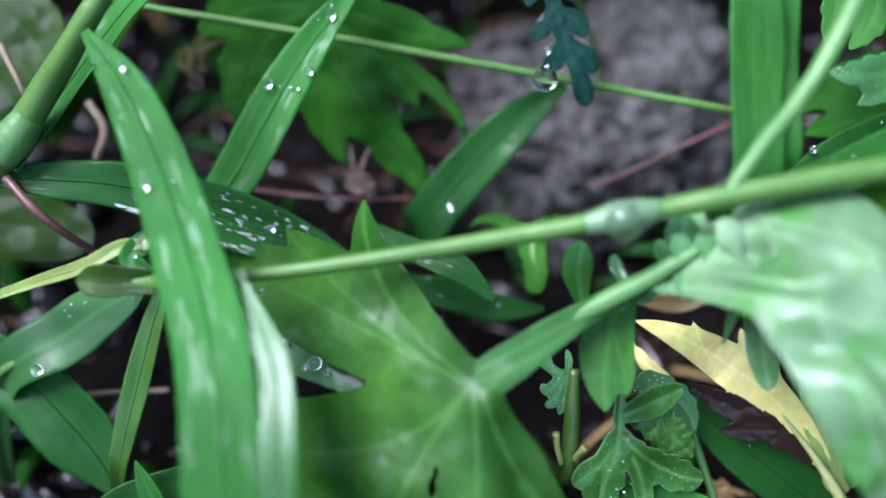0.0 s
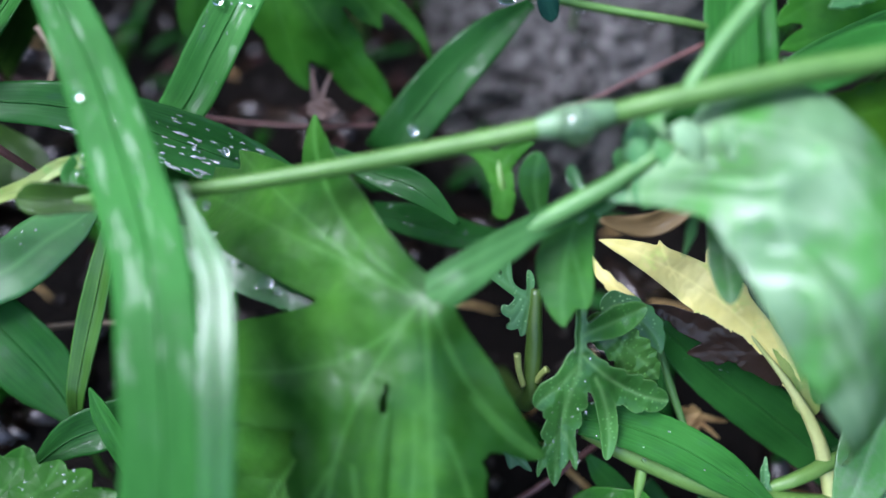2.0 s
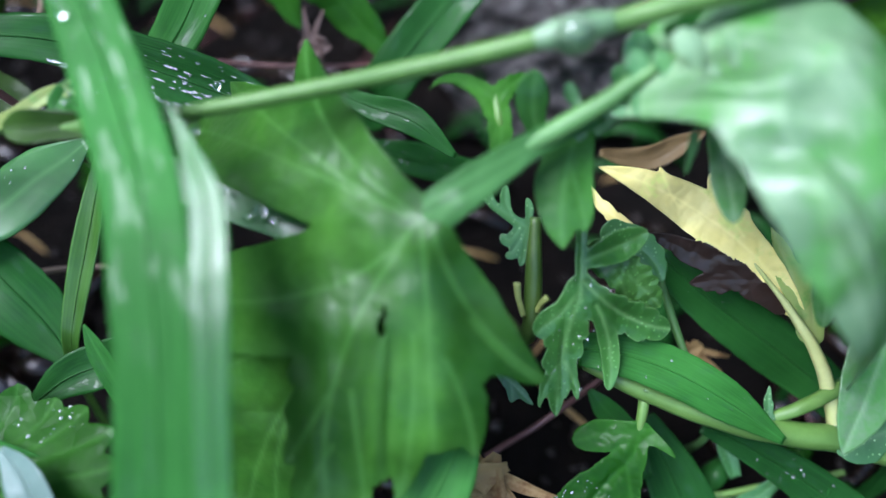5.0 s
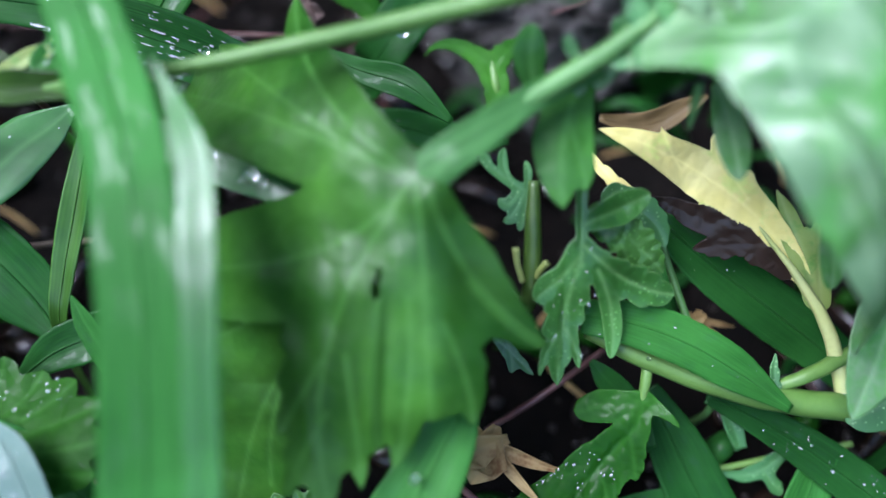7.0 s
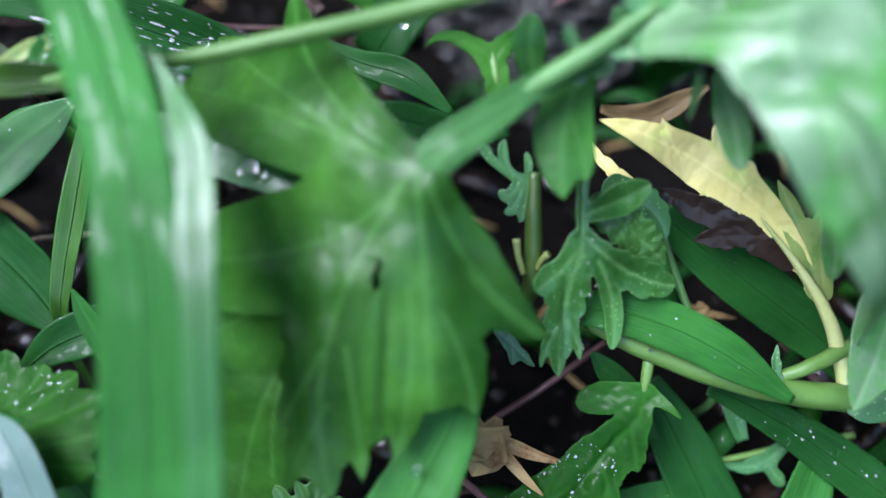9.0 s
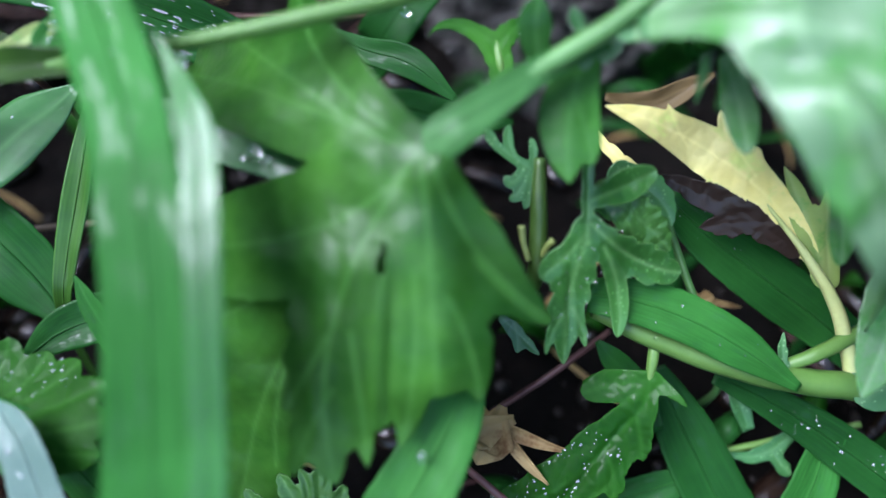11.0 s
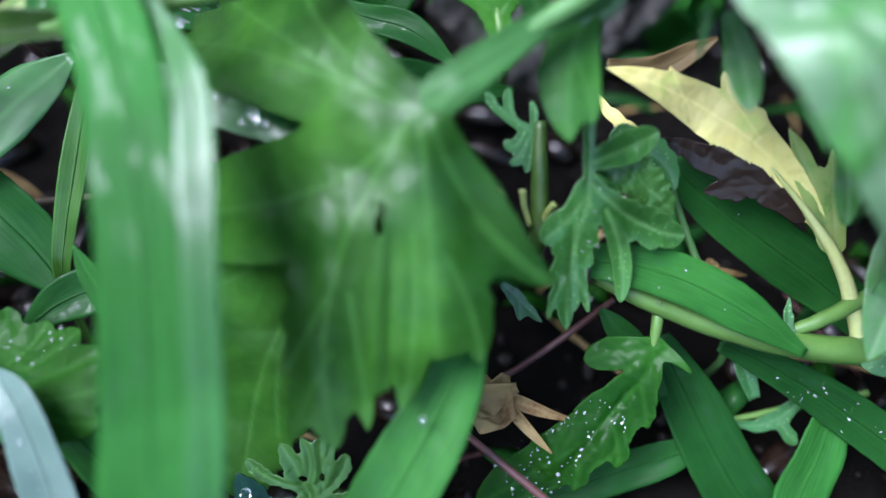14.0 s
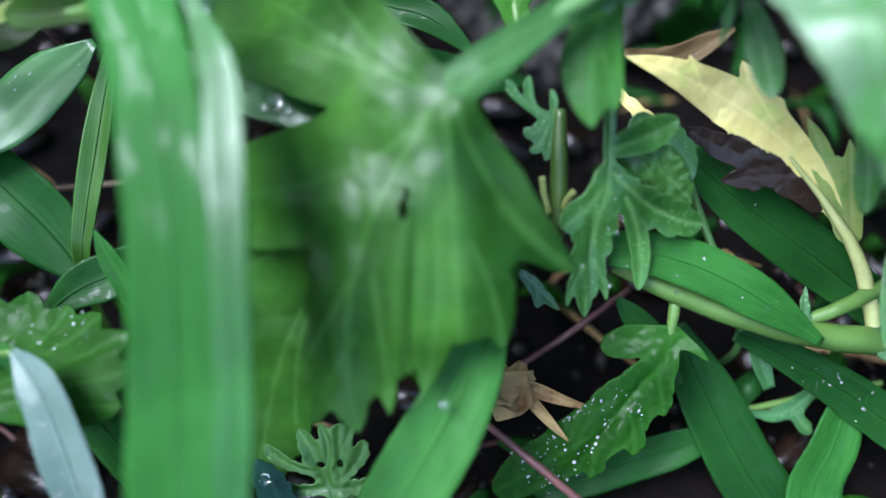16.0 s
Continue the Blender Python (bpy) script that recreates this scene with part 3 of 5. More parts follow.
def leaf(parent, origin, lobes, bend, material="leaf", name="leaf", label="", step=0.045, blend=0.05, ripple=0.03, thick=0.02, vein_width=0.035, cup=0.0, rot=None, holes=(), swell=(), curl=0.0, pucker=0.0, rim=0.0, ribs=True, seed=0):
    """A lobed leaf: lobes as (root x, y, middle x, y, tip x, y, half width, kind) on a sheet whose x runs right and y
    down in the camera's view;
    bend: the slopes and curvatures of the sheet; swell: bulges and hollows as (x, y, long radius, short radius, turn,
    height);
    curl: lift of the rim; pucker: quilting between the veins; rim: width of a paler margin."""
    xs = [v for l in lobes for v in (l[0], l[2], l[4])]
    ys = [v for l in lobes for v in (l[1], l[3], l[5])]
    m = max(l[6] for l in lobes) * 1.25 + 0.1
    gx, gy = np.arange(min(xs) - m, max(xs) + m, step), np.arange(min(ys) - m, max(ys) + m, step)
    x, y = np.meshgrid(gx, gy, indexing="ij")
    fields = [lobe_field(x, y, l) for l in lobes]
    f = -blend * np.log(sum(np.exp(np.clip(-q[0] / blend, -60, 60)) for q in fields))
    for hx, hy, rx, ry in holes:
        f = np.maximum(f, (1 - np.hypot((x - hx) / rx, (y - hy) / ry)) * min(rx, ry))
    f += 0.3 * step * np.array([[noise.noise((a * 5, b * 5, seed)) for b in gy] for a in gx])
    nx, ny = x.shape
    index, verts2, faces = {}, [], []

    def corner(i, j):
        if (i, j) not in index:
            index[i, j] = len(verts2)
            verts2.append((gx[i], gy[j]))
        return index[i, j]

    def cut(a, b):
        key = (a, b) if a < b else (b, a)
        if key not in index:
            fa, fb = f[key[0]], f[key[1]]
            k = min(max(fa / (fa - fb), 0.02), 0.98)
            p, q = key
            index[key] = len(verts2)
            verts2.append((gx[p[0]] + k * (gx[q[0]] - gx[p[0]]), gy[p[1]] + k * (gy[q[1]] - gy[p[1]])))
        return index[key]

    for i in range(nx - 1):
        for j in range(ny - 1):
            square = ((i, j), (i + 1, j), (i + 1, j + 1), (i, j + 1))
            inside = [f[c] < 0 for c in square]
            if not any(inside):
                continue
            if all(inside):
                faces.append(tuple(corner(*c) for c in square))
                continue
            for tri in ((square[0], square[1], square[2]), (square[0], square[2], square[3])):
                poly = []
                for k in range(3):
                    a, b = tri[k], tri[(k + 1) % 3]
                    if f[a] < 0:
                        poly.append(corner(*a))
                    if (f[a] < 0) != (f[b] < 0):
                        poly.append(cut(a, b))
                if len(poly) >= 3:
                    faces.append(tuple(poly))
    v2 = np.array(verts2)
    vx, vy = v2[:, 0], v2[:, 1]
    fine = [lobe_field(vx, vy, l) for l in lobes]
    value = np.array([q[0] for q in fine])
    own = np.argmin(value, axis=0)
    pick = np.arange(len(vx))
    dist = np.min(np.array([q[1] for q in fine]), axis=0)
    side = np.array([q[3] for q in fine])[own, pick]
    vein = np.clip(np.exp(-(dist / vein_width) ** 2) + 0.22 * side, 0, 1)
    if rim:
        vein = np.maximum(vein, np.exp(np.clip(value.min(axis=0), -1, 0) / rim))
    b1, b2, b3, b4, b5 = bend
    h = b1 * vx + b2 * vy + b3 * vx * vx + b4 * vx * vy + b5 * vy * vy
    
    def waves(points):
        p = np.array(points, float)
        lift = np.array([noise.noise((a * 0.9 + seed * 3.1, b * 0.9, 0.3)) * ripple * 2.8 + noise.noise((a * 2.6, b * 2.6, seed + 5.0)) * ripple * 0.45 for a, b in points])
        if pucker:
            lift = lift + pucker * np.array([abs(noise.noise((a * 3.4, b * 3.4, seed + 9.0))) + 0.6 * abs(noise.noise((a * 7.5, b * 7.5, seed + 2.0))) for a, b in points])
        for sx, sy, long_r, short_r, turn, high in swell:
            c, n_ = math.cos(radians(turn)), math.sin(radians(turn))
            u, w = (p[:, 0] - sx) * c + (p[:, 1] - sy) * n_, (p[:, 1] - sy) * c - (p[:, 0] - sx) * n_
            lift = lift + high * np.exp(-(u / long_r) ** 2 - (w / short_r) ** 2)
        return lift

    h = h + waves(verts2) - (0.014 if ribs else 0.004) * vein + cup * np.clip(dist, 0, 0.5) + curl * np.exp(np.clip(value.min(axis=0), -2, 0) / 0.1)
    o = np.array(origin)
    verts = o + vx[:, None] * np.array(VIEW_RIGHT) + vy[:, None] * np.array(VIEW_DOWN) + h[:, None] * np.array(VIEW_BACK)
    worn = np.zeros(len(vx))
    if rot is not None:
        worn = np.isin(own, rot) * 1.0
    uv = np.stack([vx * 0.2, vy * 0.2], 1)
    ob = part(name, sheet_mesh(name, verts, faces, uv, vein, worn), material, parent, label, thick=thick)
    for x0, y0, xm, ym, x1, y1, w, kind in lobes:
        reach = math.hypot(x1 - x0, y1 - y0)
        if reach < 0.7 or not ribs:
            continue
        q = np.linspace(0.04, 0.9, 8)
        ax = (1 - q) ** 2 * x0 + 2 * q * (1 - q) * (2 * xm - (x0 + x1) / 2) + q * q * x1
        ay = (1 - q) ** 2 * y0 + 2 * q * (1 - q) * (2 * ym - (y0 + y1) / 2) + q * q * y1
        ah = b1 * ax + b2 * ay + b3 * ax * ax + b4 * ax * ay + b5 * ay * ay + waves(list(zip(ax, ay))) - 0.022
        rows = [(*(o + ax[k] * np.array(VIEW_RIGHT) + ay[k] * np.array(VIEW_DOWN) + ah[k] * np.array(VIEW_BACK)), min(0.017, 0.009 * reach) * (1 - 0.8 * q[k])) for k in range(8)]
        stem(ob, rows, material, name="vein", n=24, sides=8, rough=0.0)
    return ob


def bead_mesh(radius, flat=0.7, hang=0.0, seed=0):
    bm = bmesh.new()
    bmesh.ops.create_uvsphere(bm, u_segments=20, v_segments=12, radius=radius)
    for v in bm.verts:
        v.co.z *= flat
        if hang and v.co.z > 0:
            k = v.co.z / (radius * flat)
            v.co.z *= 1 + hang
            v.co.x *= 1 - 0.62 * k ** 1.2
            v.co.y *= 1 - 0.62 * k ** 1.2
    return bm


def bead(at, radius, label="clear round water drop on a leaf", flat=0.75, hang=0.0, up=VIEW_BACK):
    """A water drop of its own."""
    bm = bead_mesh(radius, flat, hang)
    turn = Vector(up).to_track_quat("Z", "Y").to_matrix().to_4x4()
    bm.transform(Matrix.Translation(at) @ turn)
    ob = part("water_drop", bm, "water", None)
    return tagged(ob, label, "water drop", "water drops")


def spray(rows, count, seed, face=VIEW_BACK, lean=0.0, fold=0.25, span=(0.1, 0.9), size=(0.012, 0.04), edge=0, long=0.7, label="fine water beads spread over a grass blade"):
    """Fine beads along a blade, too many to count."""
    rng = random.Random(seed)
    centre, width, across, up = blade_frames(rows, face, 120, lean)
    bm = bmesh.new()
    for k in range(count + edge):
        i = int((span[0] + (span[1] - span[0]) * rng.random()) * 119)
        s = rng.uniform(-0.85, 0.85) if k < count else rng.uniform(0.82, 0.95)
        r = 0.62 * (size[0] + (size[1] - size[0]) * rng.random() ** 3)
        at = centre[i] + across[i] * s * width[i] * 0.5 + up[i] * (fold * (abs(s) ** 1.3 - 0.5) * 0.5 * width[i] + 0.25 * r)
        made = bmesh.ops.create_icosphere(bm, subdivisions=2, radius=r)["verts"]
        ahead = Vector(np.cross(up[i], across[i]))
        turn = Matrix((Vector(across[i]), ahead, Vector(up[i]))).transposed().to_4x4()
        stretch = Matrix.Diagonal((1, 1 + rng.random() * long + (2.5 * rng.random() if k >= count else 0), 0.3, 1))
        bmesh.ops.transform(bm, matrix=Matrix.Translation(at) @ turn @ stretch, verts=made)
    return tagged(part("water_beads", bm, "glint_beads", None), label, "water beads", kind="stuff")


# ---- ground ----
def soil_height(x, y):
    """Height of the soil in centimetres."""
    far = min(1.0, math.hypot(x, y - 8) / 60)
    h = 0.55 * noise.noise((x * 0.22, y * 0.22, 1.7)) + 0.28 * noise.noise((x * 0.8, y * 0.8, 4.1)) + 0.12 * noise.noise((x * 2.3, y * 2.3, 9.0))
    return (h - 0.5) * (1 - 0.5 * far)


axis = [math.sinh(k / 45 * 8.2) * 0.5 * 8 / 4.0 for k in range(-45, 46)]
near = [k * 0.28 for k in range(-62, 63)]
line = sorted(set([a for a in axis if abs(a) > 17.6] + near))
gv = [(a, b + 9, soil_height(a, b + 9)) for a in line for b in line]
n = len(line)
gf = [(i * n + j, (i + 1) * n + j, (i + 1) * n + j + 1, i * n + j + 1) for i in range(n - 1) for j in range(n - 1)]
ground = tagged(part("ground", sheet_mesh("ground", gv, gf), "soil", None), "dark wet soil, blackened for shade, with crumbs and litter", "ground", kind="structure")

# ---- grass with the broad arching blade ----

arching_grass = plant("grass_plant", (-9.5, 6.0, 0.0), "tall wet grass with a broad bright green arching blade", "grass")
stem(arching_grass, [(-9.50, 6.00, -0.50, 0.120), (-9.33, 8.83, 5.52, 0.239), (-8.11, 9.13, 6.46, 0.227), (-7.44, 9.35, 7.11, 0.234), (-6.66, 9.89, 7.97, 0.210), (-5.90, 10.15, 8.89, 0.163), (-5.35, 10.68, 9.50, 0.138)], "stalk", name='culm', label='pale green round grass stem', seed=2)
stem(arching_grass, [(-7.52, 9.15, 7.03, 0.225), (-7.30, 9.40, 7.26, 0.286), (-7.03, 9.61, 7.53, 0.222)], "stalk_pale", name='joint', label='swollen pale joint', rough=0.01, seed=3)
rows = [(-5.78, 9.75, 8.98, 0.123), (-5.08, 8.91, 8.75, 0.600), (-4.40, 7.79, 8.33, 0.790), (-3.92, 6.80, 7.88, 0.880), (-3.51, 5.81, 7.44, 0.929), (-3.21, 4.66, 7.05, 0.966), (-3.09, 3.74, 6.54, 0.925), (-3.09, 2.45, 5.51, 1.042), (-3.14, 1.83, 5.02, 1.049), (-3.19, 0.56, 3.88, 0.906)]
blade(arching_grass, rows, "grass_front", fold=0.05, wave=0.004, sway=0.010, n=110, label='broad bright green blade with a crease', seed=4)
spray(rows, 60, 4, span=(0.03, 0.5), size=(0.006, 0.022), fold=0.03)
blade(arching_grass, [(-3.35, 6.74, 7.70, 0.063), (-3.04, 6.22, 7.54, 0.224), (-2.71, 5.52, 7.39, 0.421), (-2.56, 4.62, 7.10, 0.442), (-2.50, 3.71, 6.59, 0.425), (-2.50, 2.43, 5.57, 0.430), (-2.54, 1.81, 5.08, 0.433), (-2.68, 0.56, 3.88, 0.242)], "grass_gloss", fold=0.02, wave=0.01, n=90, lean=-2, label='narrow fold along the edge of the broad blade', seed=7)
rows = [(-7.69, 9.11, 6.69, 0.239), (-6.92, 9.18, 6.62, 0.578), (-5.85, 9.27, 6.44, 0.736), (-4.33, 9.17, 5.89, 0.949), (-3.27, 9.06, 5.44, 0.826), (-2.05, 8.83, 5.04, 0.177)]
blade(arching_grass, rows, "grass_dark", fold=0.15, label='arched wet blade', seed=8)
spray(rows, 150, 8, span=(0.35, 0.95), size=(0.010, 0.036), fold=0.15, edge=70, long=6.0)
rows = [(-5.42, 12.13, 8.57, 0.486), (-6.25, 11.11, 7.97, 0.610), (-6.95, 10.04, 7.34, 0.557), (-7.43, 9.15, 6.85, 0.315)]
blade(arching_grass, rows, "grass", fold=0.1, lean=-22, seed=11)
spray(rows, 40, 11, span=(0.1, 0.9), size=(0.006, 0.02), lean=-22, fold=0.1)

# ---- grass stem that runs across ----

runner = plant("grass_runner", (9.5, 11.0, 0.0), "slender green grass stem running across the leaves", "grass")
stem(runner, [(-4.66, 7.09, 6.87, 0.126), (-3.40, 7.02, 7.18, 0.095), (-1.83, 7.10, 7.49, 0.109), (0.05, 7.28, 7.86, 0.123), (1.01, 7.32, 8.13, 0.127), (1.97, 7.44, 8.33, 0.131), (2.73, 7.46, 8.59, 0.141), (4.39, 7.54, 9.02, 0.153), (5.81, 7.79, 8.94, 0.151), (9.80, 10.00, 3.00, 0.140), (9.50, 11.00, -0.50, 0.140)], "stalk", name='culm', n=90, rough=0.008, seed=16)
stem(runner, [(0.97, 7.28, 8.16, 0.126), (1.41, 7.33, 8.26, 0.207), (1.86, 7.43, 8.32, 0.138)], "stalk_frost", name='joint', label='swollen pale joint', rough=0.01, seed=17)
stem(runner, [(-5.46, 7.22, 6.65, 0.029), (-5.21, 7.20, 6.70, 0.086), (-4.90, 7.16, 6.77, 0.106), (-4.47, 7.11, 6.88, 0.112)], "stalk", name='sheath', label='olive green folded leaf sheath', seed=18)
blade(runner, [(-5.79, 7.16, 6.79, 0.071), (-5.63, 7.13, 6.82, 0.352), (-5.36, 7.10, 6.85, 0.435), (-5.01, 7.10, 6.87, 0.378), (-4.45, 7.07, 6.91, 0.278)], "leaf_husk", fold=0.45, n=32, label='olive green folded leaf sheath', seed=19)
stem(runner, [(-3.59, 7.00, 7.17, 0.088), (-3.43, 6.98, 7.22, 0.115), (-3.33, 7.02, 7.18, 0.088)], "stalk_cream", name='joint', seed=20)
stem(runner, [(2.63, 7.44, 8.58, 0.092), (2.96, 7.82, 8.96, 0.103), (3.50, 8.40, 9.37, 0.109), (3.87, 8.90, 9.84, 0.119), (4.23, 9.56, 10.43, 0.118)], "stalk_pale", name='branch', seed=21)
rows = [(2.53, 7.49, 8.13, 0.128), (3.54, 7.93, 8.19, 0.393), (4.32, 8.21, 8.26, 0.530), (5.33, 8.69, 8.36, 0.610), (6.68, 9.15, 8.31, 0.420)]
blade(runner, rows, "grass", fold=0.1, seed=22)
spray(rows, 20, 22, span=(0.2, 0.6), size=(0.01, 0.03), fold=0.1)
blade(runner, [(-7.72, 7.42, 5.76, 0.109), (-6.74, 7.51, 6.19, 0.167), (-5.87, 7.56, 6.58, 0.206), (-5.32, 7.73, 6.83, 0.190), (-4.91, 7.71, 6.93, 0.115)], "leaf_lime", fold=0.3, n=40, label='narrow yellow-green curling leaf', seed=25)
rows = [(-4.66, 7.21, 6.71, 0.143), (-5.15, 7.55, 6.82, 0.318), (-4.89, 7.82, 6.89, 0.292), (-4.64, 7.73, 6.83, 0.146)]
blade(runner, rows, "grass", fold=0.3, n=30, seed=26)
spray(rows, 14, 26, span=(0.1, 0.9), size=(0.015, 0.05), fold=0.3)

# ---- lobed weed over the middle ----

lobed_weed = plant("broadleaf_weed", (8.6, 9.6, 0.0), "green weed with a large deeply lobed wet leaf", "weed")
stem(lobed_weed, [(-0.93, 5.94, 6.06, 0.014), (-0.46, 6.05, 6.44, 0.041), (-0.08, 6.16, 6.70, 0.090), (0.41, 6.40, 6.90, 0.125), (1.24, 6.78, 7.14, 0.135), (1.78, 6.96, 7.42, 0.125), (2.33, 7.15, 7.79, 0.091), (2.92, 7.38, 7.98, 0.064), (3.75, 7.41, 7.94, 0.058), (5.08, 7.27, 7.60, 0.080), (7.60, 7.50, 5.00, 0.250), (8.60, 9.60, -0.50, 0.300)], "stalk_pale", name='leaf_stalk', n=80, seed=31)
leaf(lobed_weed, (-0.42, 5.94, 6.61), [
    (0.02, 0.02, -1.13, -1.12, -1.52, -2.42, 0.470, "flare"),
    (-0.05, 0.05, -1.45, -0.85, -2.85, -2.05, 0.720, "flare"),
    (-0.05, 0.06, -1.60, -0.66, -4.10, -1.65, 0.640, "flarestrap"),
    (0.05, 0.10, -1.30, 1.00, -3.50, 1.12, 0.780, "flarestrap"),
    (0.10, 0.10, 0.20, 1.60, 0.26, 3.00, 0.660, "toothed"),
    (0.00, 1.50, -0.02, 2.70, -0.20, 3.66, 0.330, "wide"),
    (0.40, 1.80, 0.68, 2.50, 0.78, 3.10, 0.300, "wide"),
    (0.20, 0.10, 0.76, 1.28, 1.74, 2.14, 0.470, "flare"),
    (0.70, 1.30, 1.15, 1.80, 1.66, 2.16, 0.300, "jag"),
    (0.00, 0.20, -0.98, 2.15, -0.98, 4.12, 0.600, "serrate"),
    (-0.36, 1.50, -0.40, 2.40, -0.40, 3.45, 0.190, "strap"),
    (-0.75, 2.20, -0.66, 3.05, -0.60, 3.92, 0.330, "jag"),
    (-0.95, 2.10, -1.36, 2.80, -1.62, 3.22, 0.260, "jag"),
    (-1.00, 2.90, -1.35, 3.55, -1.52, 4.02, 0.260, "jag")],
    (0.142, 0.002, -0.140, -0.079, -0.029), "leaf_big", label='large deeply lobed green leaf', ripple=0.05, step=0.036, blend=0.04, pucker=0.008, ribs=False,
    holes=[(-0.35, 1.22, 0.034, 0.12), (-0.385, 1.40, 0.045, 0.13), (-0.40, 3.72, 0.05, 0.36)],
    swell=[(-1.55, 0.12, 0.95, 0.42, -8, 0.05), (-3.05, -0.45, 0.95, 0.60, 0, 0.58), (-0.25, -1.25, 0.7, 0.42, 62, 0.18), (-1.30, -1.15, 0.9, 0.4, 45, -0.10), (0.30, 0.28, 0.35, 0.25, -30, 0.14),
           (-1.60, 1.30, 0.9, 0.30, 8, 0.12), (-0.75, 0.62, 0.7, 0.22, 35, -0.02), (0.35, 1.9, 0.9, 0.3, 85, 0.12), (1.0, 1.5, 0.6, 0.16, 48, -0.08),
           (-0.30, 2.5, 1.1, 0.09, 93, -0.05), (-0.44, 2.5, 1.1, 0.09, 93, 0.05), (-0.90, 2.3, 1.2, 0.14, 90, -0.04), (0.2, 3.4, 0.6, 0.35, 0, -0.14), (-1.25, 2.9, 0.8, 0.2, 75, 0.08)], seed=33)
leaf(lobed_weed, (-0.44, 5.91, 6.65), [
    (2.29, -1.28, 1.00, -0.60, 0.05, -0.03, 0.160, "strap"),
    (1.60, -0.86, 0.80, -0.28, 0.05, 0.10, 0.250, "wedge"),
    (0.60, -0.20, 0.30, 0.12, 0.10, 0.50, 0.170, "lance")],
    (0.142, 0.002, -0.140, -0.079, -0.029), "leaf_wing", name='leaf_stalk_wing', label='pale winged stalk running into the leaf veins', ripple=0.03, step=0.03, blend=0.05, ribs=False,
    swell=[(0.55, 0.0, 0.5, 0.2, -30, 0.08), (0.05, 0.5, 0.4, 0.4, 0, -0.05), (-0.1, 0.0, 0.3, 0.3, 0, -0.05)], seed=41)
# glare along the upper lobe's lower edge, put in as a pale strip
leaf(lobed_weed, (-0.54, 6.35, 5.98), [
    (0.10, 0.46, -1.60, -0.08, -4.20, -0.80, 0.400, "strap")],
    (0.150, 0.200, 0.000, 0.000, 0.000), "leaf_painted_shine", name='leaf_lobe', label='strip of the large leaf, glare put in as pale colour', ripple=0.04, pucker=0.01, ribs=False, seed=33)
leaf(lobed_weed, (-1.48, 5.34, 4.92), [
    (0.65, -0.27, -0.61, 0.99, -1.15, 3.05, 0.897, "scallop"),
    (0.72, -0.68, -0.59, 0.13, -2.05, 0.85, 0.800, "wide"),
    (0.20, 0.20, -1.10, 1.70, -1.90, 4.20, 0.900, "scallop")],
    (0.171, -0.450, -0.000, 0.000, -0.000), "leaf_big", name='leaf_lobe', label='shaded lower lobe of the large green leaf', ripple=0.07, blend=0.08, seed=34)
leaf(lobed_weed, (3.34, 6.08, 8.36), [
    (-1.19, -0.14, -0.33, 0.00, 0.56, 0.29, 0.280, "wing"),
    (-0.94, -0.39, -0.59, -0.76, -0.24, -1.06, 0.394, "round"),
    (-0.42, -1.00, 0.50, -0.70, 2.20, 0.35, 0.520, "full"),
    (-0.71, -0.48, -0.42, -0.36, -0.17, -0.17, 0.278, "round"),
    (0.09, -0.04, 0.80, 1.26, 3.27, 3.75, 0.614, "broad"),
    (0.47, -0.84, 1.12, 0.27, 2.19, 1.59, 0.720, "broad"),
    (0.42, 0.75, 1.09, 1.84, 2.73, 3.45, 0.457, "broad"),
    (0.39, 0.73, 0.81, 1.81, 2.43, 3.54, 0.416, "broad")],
    (0.572, 0.387, -0.409, -0.100, -0.207), "leaf_pale_sheen", label='broad wet leaf, sky sheen put into its pale colour', cup=-0.06, ripple=0.06, blend=0.07, pucker=0.022, ribs=False,
    swell=[(-0.28, -0.52, 0.26, 0.20, 20, -0.40), (0.15, 0.55, 0.42, 0.24, 10, -0.26), (0.65, 0.68, 0.46, 0.22, 62, -0.18), (-0.50, -0.24, 0.40, 0.12, 10, 0.20),
           (0.10, -0.25, 0.30, 0.22, 0, 0.16), (-0.95, -0.72, 0.26, 0.16, -30, -0.16), (0.9, 1.6, 0.9, 0.16, 55, 0.14), (0.6, -0.5, 0.5, 0.2, 15, 0.12)], seed=35)
leaf(lobed_weed, (1.17, 7.19, 6.69), [
    (0.00, 0.00, -0.10, -0.40, -0.06, -0.79, 0.233, "round")],
    (-0.026, -0.311, 0.000, 0.000, 0.000), "leaf", name='leaflet', step=0.03, ripple=0.02, seed=36)
leaf(lobed_weed, (1.74, 7.07, 6.73), [
    (-0.10, -0.05, -0.28, 0.70, -0.26, 1.42, 0.420, "lance"),
    (-0.20, 0.30, -0.05, 0.85, 0.02, 1.20, 0.200, "lance")],
    (0.006, 0.076, 0.000, 0.000, 0.000), "leaf", name='leaflet', label='drooping dark green leaflet', step=0.03, ripple=0.02, pucker=0.02, ribs=False, swell=[(-0.26, 0.8, 0.7, 0.2, 88, 0.06)], seed=37)
# pale colour makes up for light the broad leaf above takes away
leaf(lobed_weed, (3.50, 7.25, 6.67), [
    (0.00, 0.00, 0.12, 0.55, 0.17, 1.17, 0.242, "round")],
    (0.024, 0.167, 0.000, 0.000, 0.000), "leaf_pale_sheen", name='leaflet', step=0.03, ripple=0.02, seed=38)
